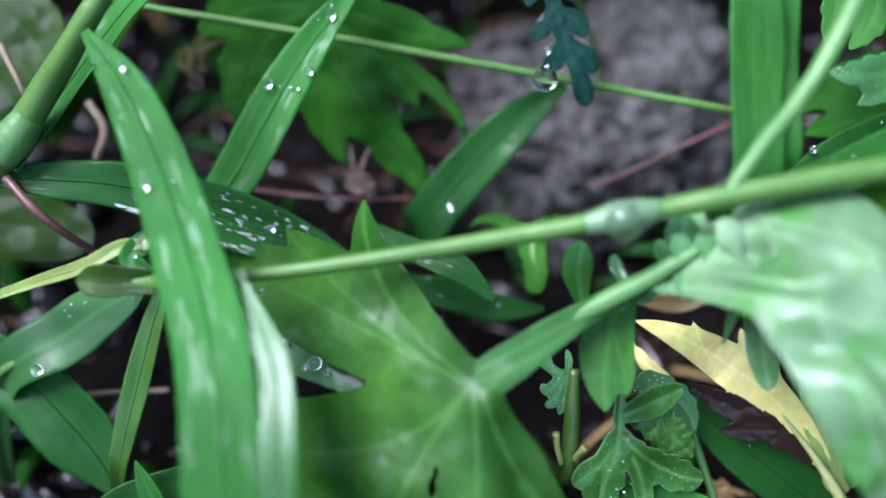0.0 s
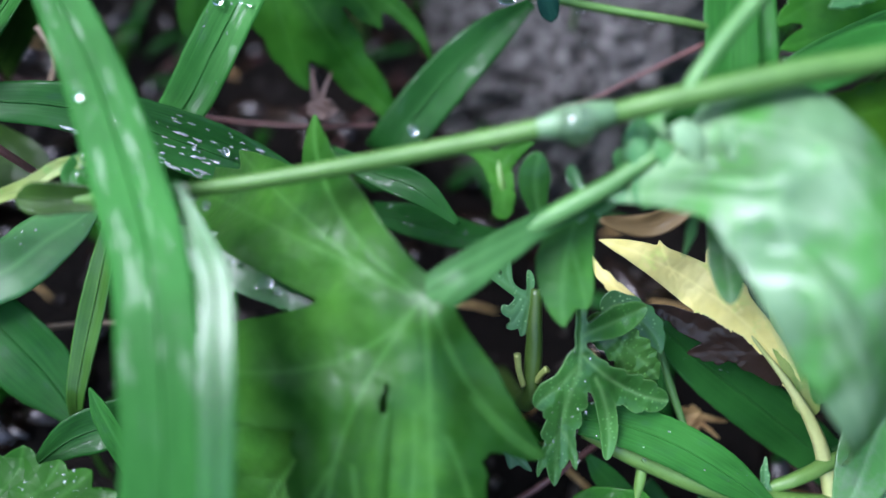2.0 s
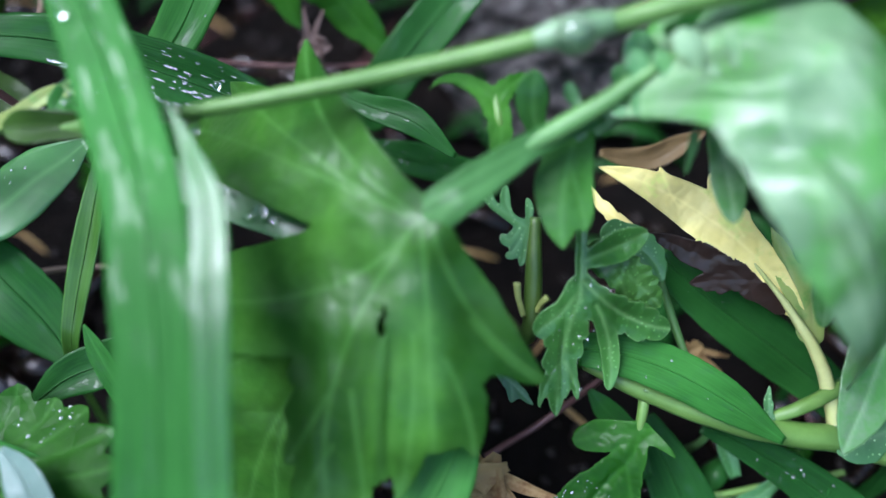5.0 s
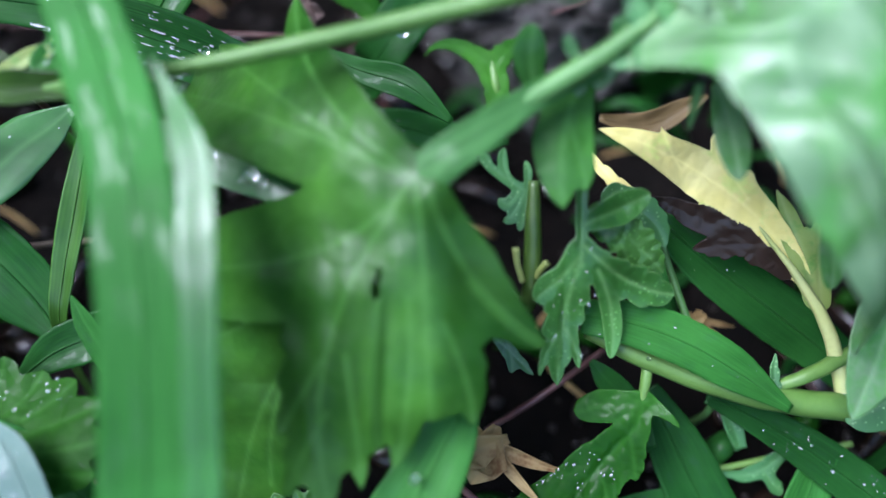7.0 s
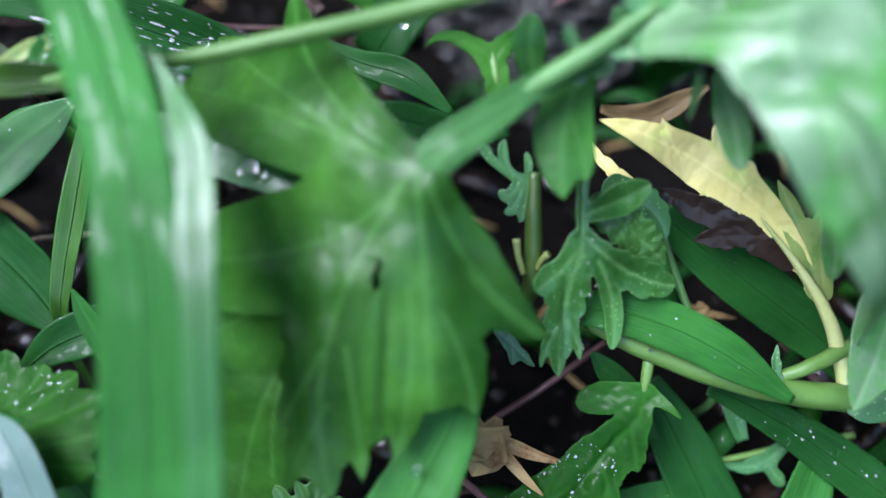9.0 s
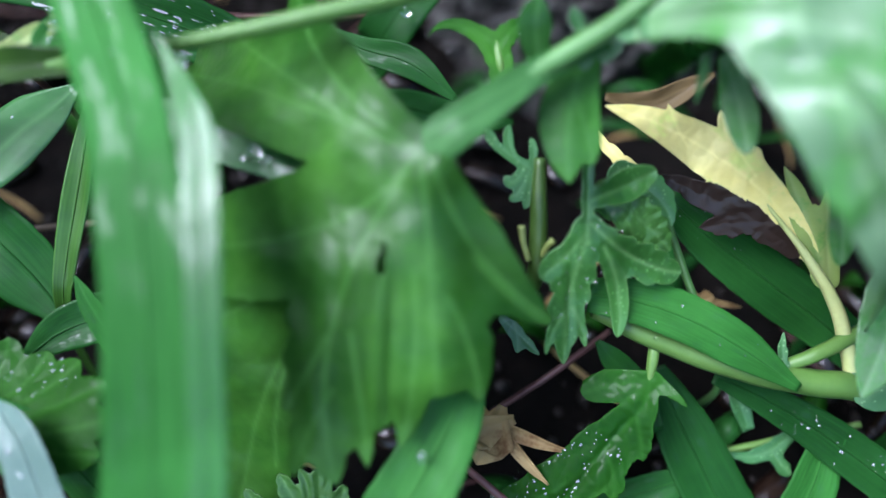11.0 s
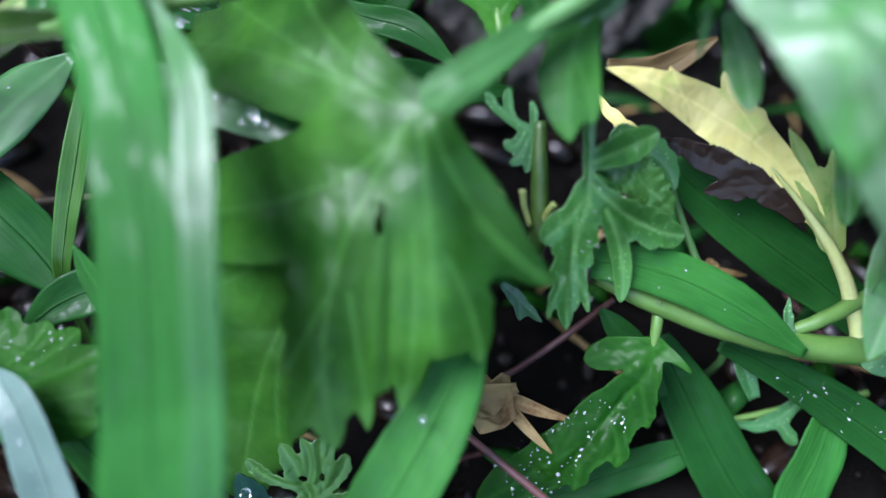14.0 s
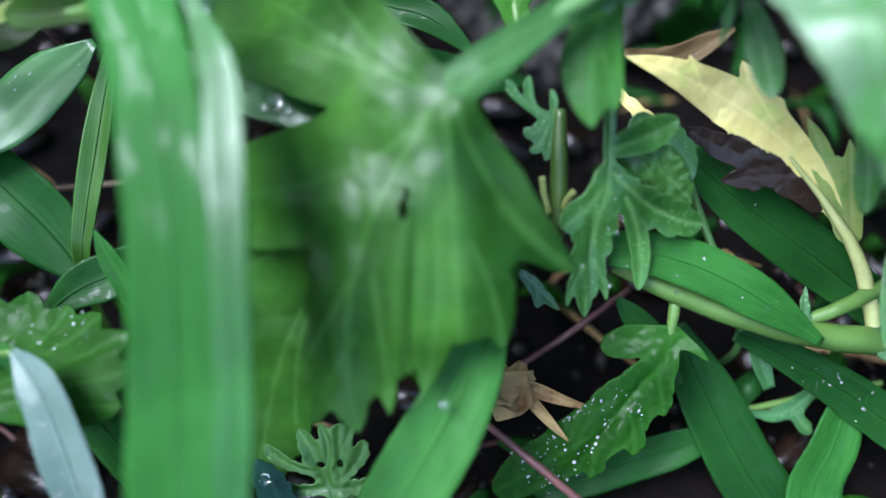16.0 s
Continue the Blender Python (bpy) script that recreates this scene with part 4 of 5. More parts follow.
leaf(lobed_weed, (2.98, 6.72, 7.22), [
    (0.00, 0.00, 0.01, 0.27, -0.01, 0.48, 0.075, "point")],
    (0.005, -0.812, -0.000, 0.000, -0.000), "leaf_pale", name='leaflet', step=0.03, ripple=0.02, seed=39)
leaf(lobed_weed, (2.53, 7.10, 7.48), [
    (0.00, -0.00, -0.19, -0.37, -0.23, -0.77, 0.264, "round")],
    (-0.035, -0.119, 0.000, 0.000, 0.000), "leaf_pale", name='leaflet', step=0.03, ripple=0.02, seed=40)
leaf(lobed_weed, (2.33, 7.32, 7.27), [
    (0.00, 0.00, -0.14, -0.21, -0.23, -0.39, 0.151, "round")],
    (0.000, 0.000, 0.000, 0.000, 0.000), "leaf_pale", name='leaflet', step=0.03, ripple=0.02, seed=41)
leaf(lobed_weed, (4.90, 6.03, 5.76), [
    (0.00, 0.00, 0.20, 0.49, 0.28, 1.05, 0.207, "round")],
    (-0.117, -0.442, -0.000, -0.000, -0.000), "leaf_pale_sheen", name='leaflet', step=0.03, ripple=0.02, seed=42)
leaf(lobed_weed, (2.14, 7.11, 7.37), [
    (0.00, 0.00, -0.17, 0.16, -0.25, 0.36, 0.136, "round")],
    (0.380, -0.553, -0.000, 0.000, -0.000), "leaf_pale", name='leaflet', step=0.03, ripple=0.02, seed=43)
leaf(lobed_weed, (1.85, 7.06, 7.22), [
    (0.00, 0.00, -0.16, 0.13, -0.19, 0.33, 0.110, "round")],
    (0.254, -0.437, -0.000, 0.000, -0.000), "leaf_pale", name='leaflet', step=0.03, ripple=0.02, seed=44)
leaf(lobed_weed, (1.67, 7.08, 7.23), [
    (0.00, -0.00, -0.13, -0.20, -0.16, -0.39, 0.102, "round")],
    (0.088, 0.212, -0.000, -0.000, -0.000), "leaf_pale", name='leaflet', step=0.03, ripple=0.02, seed=45)
# lightened by colour, as the broad leaf shades it
leaf(lobed_weed, (5.97, 5.03, 3.96), [
    (0.83, -1.62, 0.17, -0.08, -0.35, 1.02, 0.568, "lance")],
    (-0.031, 0.091, 0.000, -0.000, 0.000), "leaf_pale_sheen", name='leaflet', step=0.04, seed=46)
for k in range(9):
    f, far, hand = k / 8, 0.34 + 0.07 * (k % 3), 1 - 2 * (k % 2)
    dx, dy = 0.36 * hand + 0.25 * math.sin(k * 2.1), 0.92 * hand
    leaf(lobed_weed, (2.02 + 1.30 * f, 7.12 - 0.28 * f, 7.56 + 0.66 * f), [
        (0.00, 0.00, dx * far * 0.5 - dy * 0.07, dy * far * 0.5 + dx * 0.07, dx * far, dy * far, 0.13 + 0.025 * (k % 3), "frill")],
        (0.25 * dx, 0.20 * dy + 0.1, 0.0, 0.0, 0.0), "leaf_pale_sheen" if k > 4 else "leaf_pale", name='leaflet', step=0.03, ripple=0.08, ribs=False, seed=470 + k)

# ---- small feathered weed ----

feather_weed = plant("feathered_weed", (1.2, 8.6, 0.0), "small green weed with feathered leaves on an upright stalk", "weed")
stem(feather_weed, [(1.27, 6.98, 5.20, 0.080), (1.26, 6.38, 4.66, 0.128), (1.26, 5.88, 3.95, 0.140), (1.20, 8.60, -0.50, 0.130)], "stalk_shade", name='stalk', seed=51)
leaf(feather_weed, (1.83, 6.07, 4.93), [
    (0.02, -0.95, 0.03, -0.35, 0.05, 0.30, 0.085, "strap"),
    (0.08, -0.28, 0.52, -0.46, 1.02, -0.70, 0.250, "round"),
    (0.06, 0.00, 0.74, 0.50, 1.46, 0.72, 0.285, "frill"),
    (0.28, 0.35, 0.55, 0.98, 0.58, 1.64, 0.150, "strap"),
    (0.05, 0.12, -0.24, 0.46, -0.60, 0.76, 0.230, "paddle"),
    (0.05, 0.15, -0.16, 1.05, -0.22, 2.02, 0.310, "crisp"),
    (-0.18, 1.20, -0.40, 1.55, -0.48, 1.88, 0.110, "jag"),
    (-0.10, 1.20, 0.04, 1.52, 0.10, 1.78, 0.110, "jag")],
    (-0.219, -0.263, -0.000, 0.000, -0.000), "leaf_feather", label='feathered green leaf with pale rolled rims', step=0.024, ripple=0.05, blend=0.02, curl=0.035, rim=0.012, pucker=0.02, ribs=False,
    swell=[(0.6, -0.48, 0.3, 0.12, -18, -0.06), (0.8, 0.52, 0.4, 0.13, 25, -0.07), (-0.16, 1.1, 0.6, 0.06, 88, -0.06)], seed=52)
leaf(feather_weed, (1.83, 6.17, 4.80), [
    (0.35, -0.35, 0.95, 0.05, 1.35, 0.42, 0.300, "crisp"),
    (0.60, -0.10, 0.85, 0.35, 0.98, 0.62, 0.180, "frill")],
    (-0.219, -0.263, -0.000, 0.000, -0.000), "leaf_crinkled", name='rear_lobe', step=0.026, ripple=0.08, pucker=0.05, curl=0.05, ribs=False, seed=59)
leaf(feather_weed, (2.95, 6.62, 4.34), [
    (-0.44, -0.57, 0.08, -0.25, 0.31, 0.17, 0.299, "tooth"),
    (-0.18, -0.17, -0.08, 0.17, -0.15, 0.50, 0.217, "round")],
    (-0.093, -0.129, -0.000, -0.000, -0.000), "leaf_pale", name='leaf', step=0.03, seed=53)
leaf(feather_weed, (0.91, 6.98, 5.20), [
    (0.37, 0.23, 0.00, 0.00, -0.40, -0.27, 0.072, "strap"),
    (0.04, 0.04, -0.08, -0.23, -0.06, -0.45, 0.079, "round"),
    (-0.24, -0.15, -0.31, -0.29, -0.40, -0.38, 0.063, "round"),
    (0.25, 0.15, 0.28, -0.08, 0.24, -0.28, 0.072, "round"),
    (0.16, 0.08, 0.00, 0.32, -0.12, 0.24, 0.112, "round"),
    (0.21, 0.19, 0.05, 0.47, -0.03, 0.51, 0.128, "round"),
    (0.25, 0.23, 0.21, 0.51, 0.16, 0.71, 0.080, "round")],
    (-0.155, -0.147, -0.000, -0.000, -0.000), "leaf_pale", name='leaf', step=0.022, ripple=0.02, blend=0.02, label='tiny pale feathered leaf', seed=54)
stem(feather_weed, [(1.12, 5.86, 4.30, 0.048), (1.04, 6.00, 4.52, 0.048), (1.00, 6.14, 4.74, 0.055)], "stalk_bud", name='bud', n=14, seed=55)
stem(feather_weed, [(1.32, 5.92, 4.34, 0.048), (1.36, 5.95, 4.48, 0.048), (1.44, 5.98, 4.62, 0.055)], "stalk_bud", name='bud', n=14, seed=56)
leaf(feather_weed, (1.23, 5.25, 3.02), [
    (-0.43, -0.34, -0.09, 0.00, 0.13, 0.21, 0.120, "jag"),
    (-0.26, -0.26, -0.21, 0.00, -0.21, 0.17, 0.068, "round")],
    (0.000, 0.000, 0.000, 0.000, 0.000), "leaf_pale", step=0.025, seed=57)

# ---- weed with the yellowing leaf ----

yellow_weed = plant("yellowing_weed", (7.9, 6.2, 0.0), "lime-stemmed weed with a bright yellow and brown dying leaf", "weed")
stem(yellow_weed, [(2.15, 5.59, 3.38, 0.127), (3.00, 5.26, 3.14, 0.161), (4.22, 4.96, 2.81, 0.196), (5.29, 4.81, 2.58, 0.207), (6.21, 4.76, 2.43, 0.217), (7.61, 4.61, 1.95, 0.223), (7.90, 6.20, -0.60, 0.260)], "stalk_lime", name='main_stem', n=60, seed=60)
stem(yellow_weed, [(4.95, 4.95, 2.68, 0.086), (5.50, 5.08, 2.90, 0.111), (6.15, 5.37, 2.98, 0.121), (7.13, 5.75, 3.00, 0.131)], "stalk_lime", name='side_stem', seed=61)
leaf(yellow_weed, (4.12, 7.03, 4.75), [
    (1.46, 1.40, -0.05, -0.13, -1.91, -0.98, 0.419, "spear"),
    (-0.69, -0.42, -0.88, -0.73, -1.00, -1.00, 0.190, "point"),
    (0.30, 0.02, -0.06, -0.48, -0.22, -0.92, 0.300, "jag"),
    (1.05, 1.08, 0.05, 0.45, -1.16, -0.02, 0.270, "rag"),
    (0.55, 0.66, 0.08, 0.68, -0.36, 0.74, 0.230, "rag")],
    (0.123, -0.360, 0.015, 0.098, -0.219), "leaf_yellow", label='bright yellow leaf with a rotten brown edge', step=0.026, ripple=0.04, vein_width=0.025, blend=0.02, rot=(3, 4), pucker=0.03, curl=0.03, ribs=False, seed=62)
leaf(yellow_weed, (5.28, 6.59, 4.20), [
    (0.37, 0.80, -0.04, 0.00, -0.46, -0.81, 0.285, "jag"),
    (0.47, 0.89, 0.29, 0.17, 0.17, -0.50, 0.219, "jag")],
    (-0.000, -0.333, -0.000, -0.000, -0.000), "leaf_lime", name='side_lobe', label='yellow-green crinkled side lobe', step=0.028, ripple=0.05, seed=63)
stem(yellow_weed, [(4.49, 6.85, 4.56, 0.017), (5.29, 6.17, 3.88, 0.063), (5.75, 5.68, 3.38, 0.102), (6.05, 5.20, 2.79, 0.121), (6.19, 4.70, 2.38, 0.113)], "stalk_yellow", name='leaf_stalk', label='yellow-green leaf stalk', seed=64)
leaf(yellow_weed, (2.54, 7.63, 4.56), [
    (0.34, 0.30, -0.09, -0.04, -0.30, -0.39, 0.138, "jag")],
    (0.000, 0.000, 0.000, 0.000, 0.000), "leaf_yellow", name='leaf_scrap', step=0.025, label='curled yellow leaf scrap', seed=65)
stem(yellow_weed, [(3.08, 5.22, 3.02, 0.085), (3.04, 4.98, 2.85, 0.085), (2.98, 4.66, 2.55, 0.030)], "stalk_lime", name='leaf_stalk', n=14, seed=66)
leaf(yellow_weed, (2.97, 4.71, 2.64), [
    (0.06, -0.08, -0.49, 0.02, -0.95, 0.17, 0.267, "round"),
    (0.05, -0.13, -0.66, 1.06, -2.60, 2.41, 0.430, "blunt"),
    (-0.15, 0.50, -0.08, 0.90, -0.06, 1.15, 0.200, "jag"),
    (-0.60, 1.00, -0.50, 1.50, -0.56, 1.74, 0.240, "jag"),
    (-1.10, 1.45, -1.08, 1.92, -1.16, 2.14, 0.240, "jag"),
    (0.04, -0.06, 0.33, 0.10, 0.53, 0.30, 0.119, "point")],
    (0.229, 0.012, 0.000, -0.000, 0.000), "leaf_deep", ripple=0.06, label='green leaf with a blunt end and white specks', step=0.03, pucker=0.04, rim=0.014, ribs=False, swell=[(-0.7, 1.1, 1.4, 0.08, 128, -0.07)], seed=67)
spray([(1.87, 6.20, 5.20, 0.381), (1.82, 5.61, 4.73, 0.689), (1.72, 5.17, 4.30, 0.696), (1.65, 4.70, 3.73, 0.473)], 32, 15, size=(0.01, 0.028), fold=0.0, label="fine water beads on a feathered leaf")
spray([(2.55, 4.21, 2.26, 0.770), (1.98, 3.70, 1.75, 1.038), (1.13, 3.33, 1.31, 1.139), (0.62, 3.16, 1.04, 1.062)], 120, 5, size=(0.014, 0.04), fold=0.0, label="fine water beads, whitened as glints, on a blunt leaf")
leaf(yellow_weed, (5.03, 5.12, 2.92), [
    (-0.00, 0.34, -0.04, 0.00, 0.00, -0.32, 0.103, "jag")],
    (0.000, 0.000, 0.000, 0.000, 0.000), "leaf_pale", name='leaflet', step=0.025, seed=70)
leaf(yellow_weed, (6.44, 4.56, 2.53), [
    (0.49, -0.35, 0.09, -0.17, -0.32, 0.09, 0.376, "round"),
    (-0.04, -0.84, -0.22, -0.33, -0.32, 0.05, 0.206, "point")],
    (0.143, 0.100, -0.000, -0.000, -0.000), "leaf_pale", step=0.035, seed=71)

# ---- grass beside the yellowing weed ----

low_grass = plant("grass_plant", (6.2, 3.4, 0.0), "dark green wet grass blades low over the soil", "grass")
rows = [(2.02, 5.61, 3.76, 0.495), (2.66, 5.52, 3.75, 0.640), (3.40, 5.32, 3.61, 0.706), (4.24, 4.97, 3.31, 0.610), (5.16, 4.58, 2.79, 0.134)]
blade(low_grass, rows, "grass", fold=0.12, seed=74)
spray(rows, 24, 74, span=(0.1, 0.9), size=(0.008, 0.024), fold=0.12)
rows = [(3.40, 7.25, 3.92, 0.442), (4.17, 6.85, 3.40, 0.854), (5.24, 6.33, 2.79, 0.959), (6.44, 5.71, 2.12, 0.789), (7.79, 4.95, 1.10, 0.574), (7.60, 4.60, -0.50, 0.300)]
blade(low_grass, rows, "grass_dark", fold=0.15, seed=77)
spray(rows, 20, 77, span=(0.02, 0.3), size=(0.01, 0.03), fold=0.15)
blade(low_grass, [(3.31, 5.31, 1.96, 0.368), (3.78, 4.60, 1.34, 0.881), (4.41, 3.55, 0.60, 1.067), (5.26, 2.44, -0.30, 0.935), (5.20, 1.60, -0.60, 0.400)], "grass_shaded", fold=0.15, seed=80)
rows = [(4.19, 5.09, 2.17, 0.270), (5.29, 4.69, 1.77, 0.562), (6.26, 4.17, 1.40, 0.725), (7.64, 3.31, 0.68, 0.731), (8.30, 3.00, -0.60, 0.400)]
blade(low_grass, rows, "grass_shaded", fold=0.15, seed=81)
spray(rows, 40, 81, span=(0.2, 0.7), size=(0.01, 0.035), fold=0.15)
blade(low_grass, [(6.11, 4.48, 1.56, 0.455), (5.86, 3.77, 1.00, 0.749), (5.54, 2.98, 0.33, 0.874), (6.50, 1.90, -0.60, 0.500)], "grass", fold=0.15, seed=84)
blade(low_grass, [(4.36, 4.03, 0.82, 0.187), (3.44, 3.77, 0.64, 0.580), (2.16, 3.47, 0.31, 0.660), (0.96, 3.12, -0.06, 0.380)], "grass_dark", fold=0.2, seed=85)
blade(low_grass, [(2.34, 5.54, 2.48, 0.090), (2.56, 5.32, 2.33, 0.359), (2.98, 5.00, 1.98, 0.417), (3.36, 4.45, 1.48, 0.183)], "grass_dark", fold=0.2, n=30, seed=86)
leaf(low_grass, (5.05, 4.26, 0.86), [
    (0.65, -0.41, 0.09, 0.00, -0.60, -0.07, 0.170, "jag"),
    (0.28, -0.09, 0.46, 0.19, 0.60, 0.28, 0.132, "round")],
    (0.000, 0.000, 0.000, 0.000, 0.000), "leaf_pale", step=0.03, seed=87)
blade(low_grass, [(4.61, 5.27, 1.81, 0.167), (4.74, 4.90, 1.55, 0.315), (4.92, 4.56, 1.19, 0.187)], "leaf_pale", fold=0.2, n=24, seed=88)
stem(low_grass, [(3.42, 7.09, 3.69, 0.045), (3.60, 6.58, 3.33, 0.062), (3.88, 5.80, 2.91, 0.062), (4.30, 5.13, 2.07, 0.063), (4.60, 5.60, -0.50, 0.060)], "stalk_pale", name='thin_stalk', seed=89)
stem(low_grass, [(3.78, 4.65, 1.01, 0.047), (4.47, 4.41, 0.72, 0.057), (5.60, 4.56, 0.82, 0.057), (6.91, 4.75, 0.95, 0.057)], "stalk_lime", name='thin_stalk', seed=90)

# ---- bright grass under the lobed leaf ----

bright_grass = plant("grass_plant", (-1.2, 2.2, 0.0), "bright green grass blade with a single water bead", "grass")
rows = [(0.38, 4.34, 3.84, 0.306), (0.14, 3.89, 3.90, 0.707), (-0.31, 3.10, 3.58, 0.984), (-0.90, 2.27, 3.00, 1.057), (-1.46, 1.44, 2.06, 0.901), (-1.20, 2.20, -0.60, 0.600)]
blade(bright_grass, rows, "grass_lit", fold=0.12, label='bright broad blade', seed=93)
spray(rows, 14, 93, span=(0.1, 0.5), size=(0.008, 0.03), fold=0.12)

tuft = plant("small_weed", (-2.0, 3.6, 0.0), "tuft of small pale weed leaves under the lobed leaf", "weed")
leaf(tuft, (-2.27, 3.36, 1.81), [
    (0.24, 0.76, -0.00, 0.17, -0.25, -0.34, 0.169, "frill"),
    (0.33, 0.59, 0.34, -0.08, 0.34, -0.42, 0.136, "frill"),
    (-0.00, 0.34, -0.51, 0.17, -0.76, -0.09, 0.127, "frill"),
    (0.08, 0.42, 0.17, -0.08, 0.05, -0.42, 0.102, "round"),
    (0.25, 0.51, 0.59, 0.17, 0.68, -0.16, 0.127, "frill"),
    (0.20, 0.60, 0.62, 0.56, 0.95, 0.36, 0.120, "crisp"),
    (0.10, 0.60, -0.46, 0.62, -0.84, 0.42, 0.110, "crisp"),
    (0.28, 0.30, 0.46, -0.25, 0.60, -0.55, 0.090, "crisp")],
    (0.000, 0.000, 0.000, 0.000, 0.000), "leaf_crinkled", step=0.026, ripple=0.08, curl=0.05, rim=0.02, ribs=False, holes=[(0.05, 0.22, 0.06, 0.05), (0.34, 0.20, 0.05, 0.07)], seed=97)
leaf(tuft, (-2.98, 2.96, 1.78), [
    (0.24, 0.58, -0.00, 0.08, -0.20, -0.25, 0.300, "tooth")],
    (0.000, 0.000, 0.000, 0.000, 0.000), "leaf_blue", step=0.03, ripple=0.06, seed=98)
stem(tuft, [(-1.95, 3.25, 1.62, 0.060), (-1.84, 3.00, 1.32, 0.069), (-1.75, 2.56, 0.77, 0.070), (-2.00, 3.60, -0.60, 0.100)], "stalk_lime", name='stalk', seed=99)

# ---- weeds and grass on the near side of the arching grass ----

fuzzy_weed = plant("scalloped_weed", (-8.3, 3.2, 0.0), "low weed with a scalloped dark green wet leaf", "weed")
leaf(fuzzy_weed, (-5.83, 4.29, 3.56), [
    (-1.48, 0.58, -1.06, -0.00, -0.86, -0.57, 0.377, "round"),
    (-1.48, 0.58, -0.65, -0.00, -0.42, -0.64, 0.392, "round"),
    (-1.38, 0.65, -0.29, 0.15, 0.12, -0.45, 0.389, "round"),
    (-1.30, 0.65, -0.04, 0.22, 0.67, -0.33, 0.356, "round"),
    (-1.28, 0.72, 0.15, 0.36, 1.15, -0.07, 0.339, "round"),
    (-1.28, 0.72, 0.27, 0.58, 1.30, 0.36, 0.351, "round"),
    (-1.27, 0.79, 0.16, 0.79, 1.21, 0.82, 0.348, "round")],
    (0.057, 0.394, -0.000, 0.000, -0.000), "leaf_wrinkled", label='scalloped dark green leaf', step=0.035, ripple=0.08, blend=0.03, seed=102)
spray([(-6.43, 3.76, 3.25, 0.932), (-5.93, 4.05, 3.52, 1.160), (-5.41, 4.33, 3.65, 1.165), (-4.88, 4.41, 3.65, 0.859)], 60, 8, size=(0.012, 0.04), fold=0.0, label="fine water beads on a scalloped leaf")
stem(fuzzy_weed, [(-6.92, 3.89, 3.16, 0.102), (-7.86, 3.56, 2.56, 0.105), (-8.30, 3.20, -0.60, 0.140)], "stalk", name='stalk', seed=104)

broad_weed = plant("broadleaf_seedling", (-7.2, 1.6, 0.0), "seedling with a pale silvery green folded leaf", "weed")
rows = [(-5.93, 3.85, 4.11, 0.102), (-5.65, 3.57, 4.03, 0.462), (-5.38, 3.17, 3.88, 0.629), (-5.13, 2.58, 3.47, 0.671), (-4.93, 1.97, 2.91, 0.606), (-5.03, 1.27, 1.94, 0.300)]
blade(broad_weed, rows, "leaf_silver", fold=0.18, label='pale silvery underside with a groove', seed=106)
spray(rows, 45, 106, span=(0.2, 0.75), size=(0.015, 0.05), fold=0.18)
blade(broad_weed, [(-6.41, 4.08, 3.66, 0.230), (-5.70, 3.74, 3.30, 0.541), (-4.99, 3.20, 2.80, 0.624), (-4.49, 2.65, 2.29, 0.552), (-4.06, 1.94, 1.43, 0.324)], "grass", fold=0.15, seed=109)
stem(broad_weed, [(-5.95, 3.86, 4.06, 0.044), (-6.80, 3.89, 3.53, 0.061), (-7.20, 1.60, -0.60, 0.100)], "stalk_lime", name='stalk', seed=110)

side_grass = plant("grass_plant", (-9.2, 4.6, 0.0), "dark green grass blades leaning over wet soil", "grass")
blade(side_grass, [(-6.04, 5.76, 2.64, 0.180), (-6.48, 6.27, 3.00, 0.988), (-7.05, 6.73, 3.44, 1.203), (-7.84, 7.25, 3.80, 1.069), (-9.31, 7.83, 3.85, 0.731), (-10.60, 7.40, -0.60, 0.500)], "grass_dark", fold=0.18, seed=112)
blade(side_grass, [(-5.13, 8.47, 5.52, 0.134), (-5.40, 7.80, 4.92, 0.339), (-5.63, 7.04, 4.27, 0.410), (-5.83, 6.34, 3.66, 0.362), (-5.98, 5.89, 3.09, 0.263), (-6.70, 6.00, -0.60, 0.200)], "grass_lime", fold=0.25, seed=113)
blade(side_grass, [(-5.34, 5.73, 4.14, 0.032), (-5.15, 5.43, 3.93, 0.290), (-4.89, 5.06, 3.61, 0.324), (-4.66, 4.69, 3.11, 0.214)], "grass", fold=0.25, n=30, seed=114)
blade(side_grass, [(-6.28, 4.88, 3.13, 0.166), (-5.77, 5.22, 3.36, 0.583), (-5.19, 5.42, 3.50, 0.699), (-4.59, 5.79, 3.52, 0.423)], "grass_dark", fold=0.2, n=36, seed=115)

pod_weed = plant("broadleaf_weed", (-9.8, 7.0, 0.0), "weed with a shiny bright green leaf beaded with water", "weed")
rows = [(-5.46, 8.19, 5.44, 0.133), (-5.85, 8.02, 5.20, 0.588), (-6.33, 7.85, 4.96, 0.889), (-6.89, 7.57, 4.64, 0.982), (-7.88, 7.20, 4.13, 0.782), (-9.80, 7.00, -0.60, 0.400)]
blade(pod_weed, rows, "leaf_painted_shine", fold=0.06, n=30, label='shiny bright green leaf', seed=117)
spray(rows, 36, 117, span=(0.1, 0.5), size=(0.008, 0.05), fold=0.2)
stem(pod_weed, [(-6.67, 7.67, 4.65, 0.043), (-7.36, 7.45, 4.31, 0.070), (-8.04, 7.19, 4.01, 0.079), (-9.80, 7.00, -0.60, 0.120)], "stalk", name='stalk', seed=120)

# ---- grass and weeds behind ----

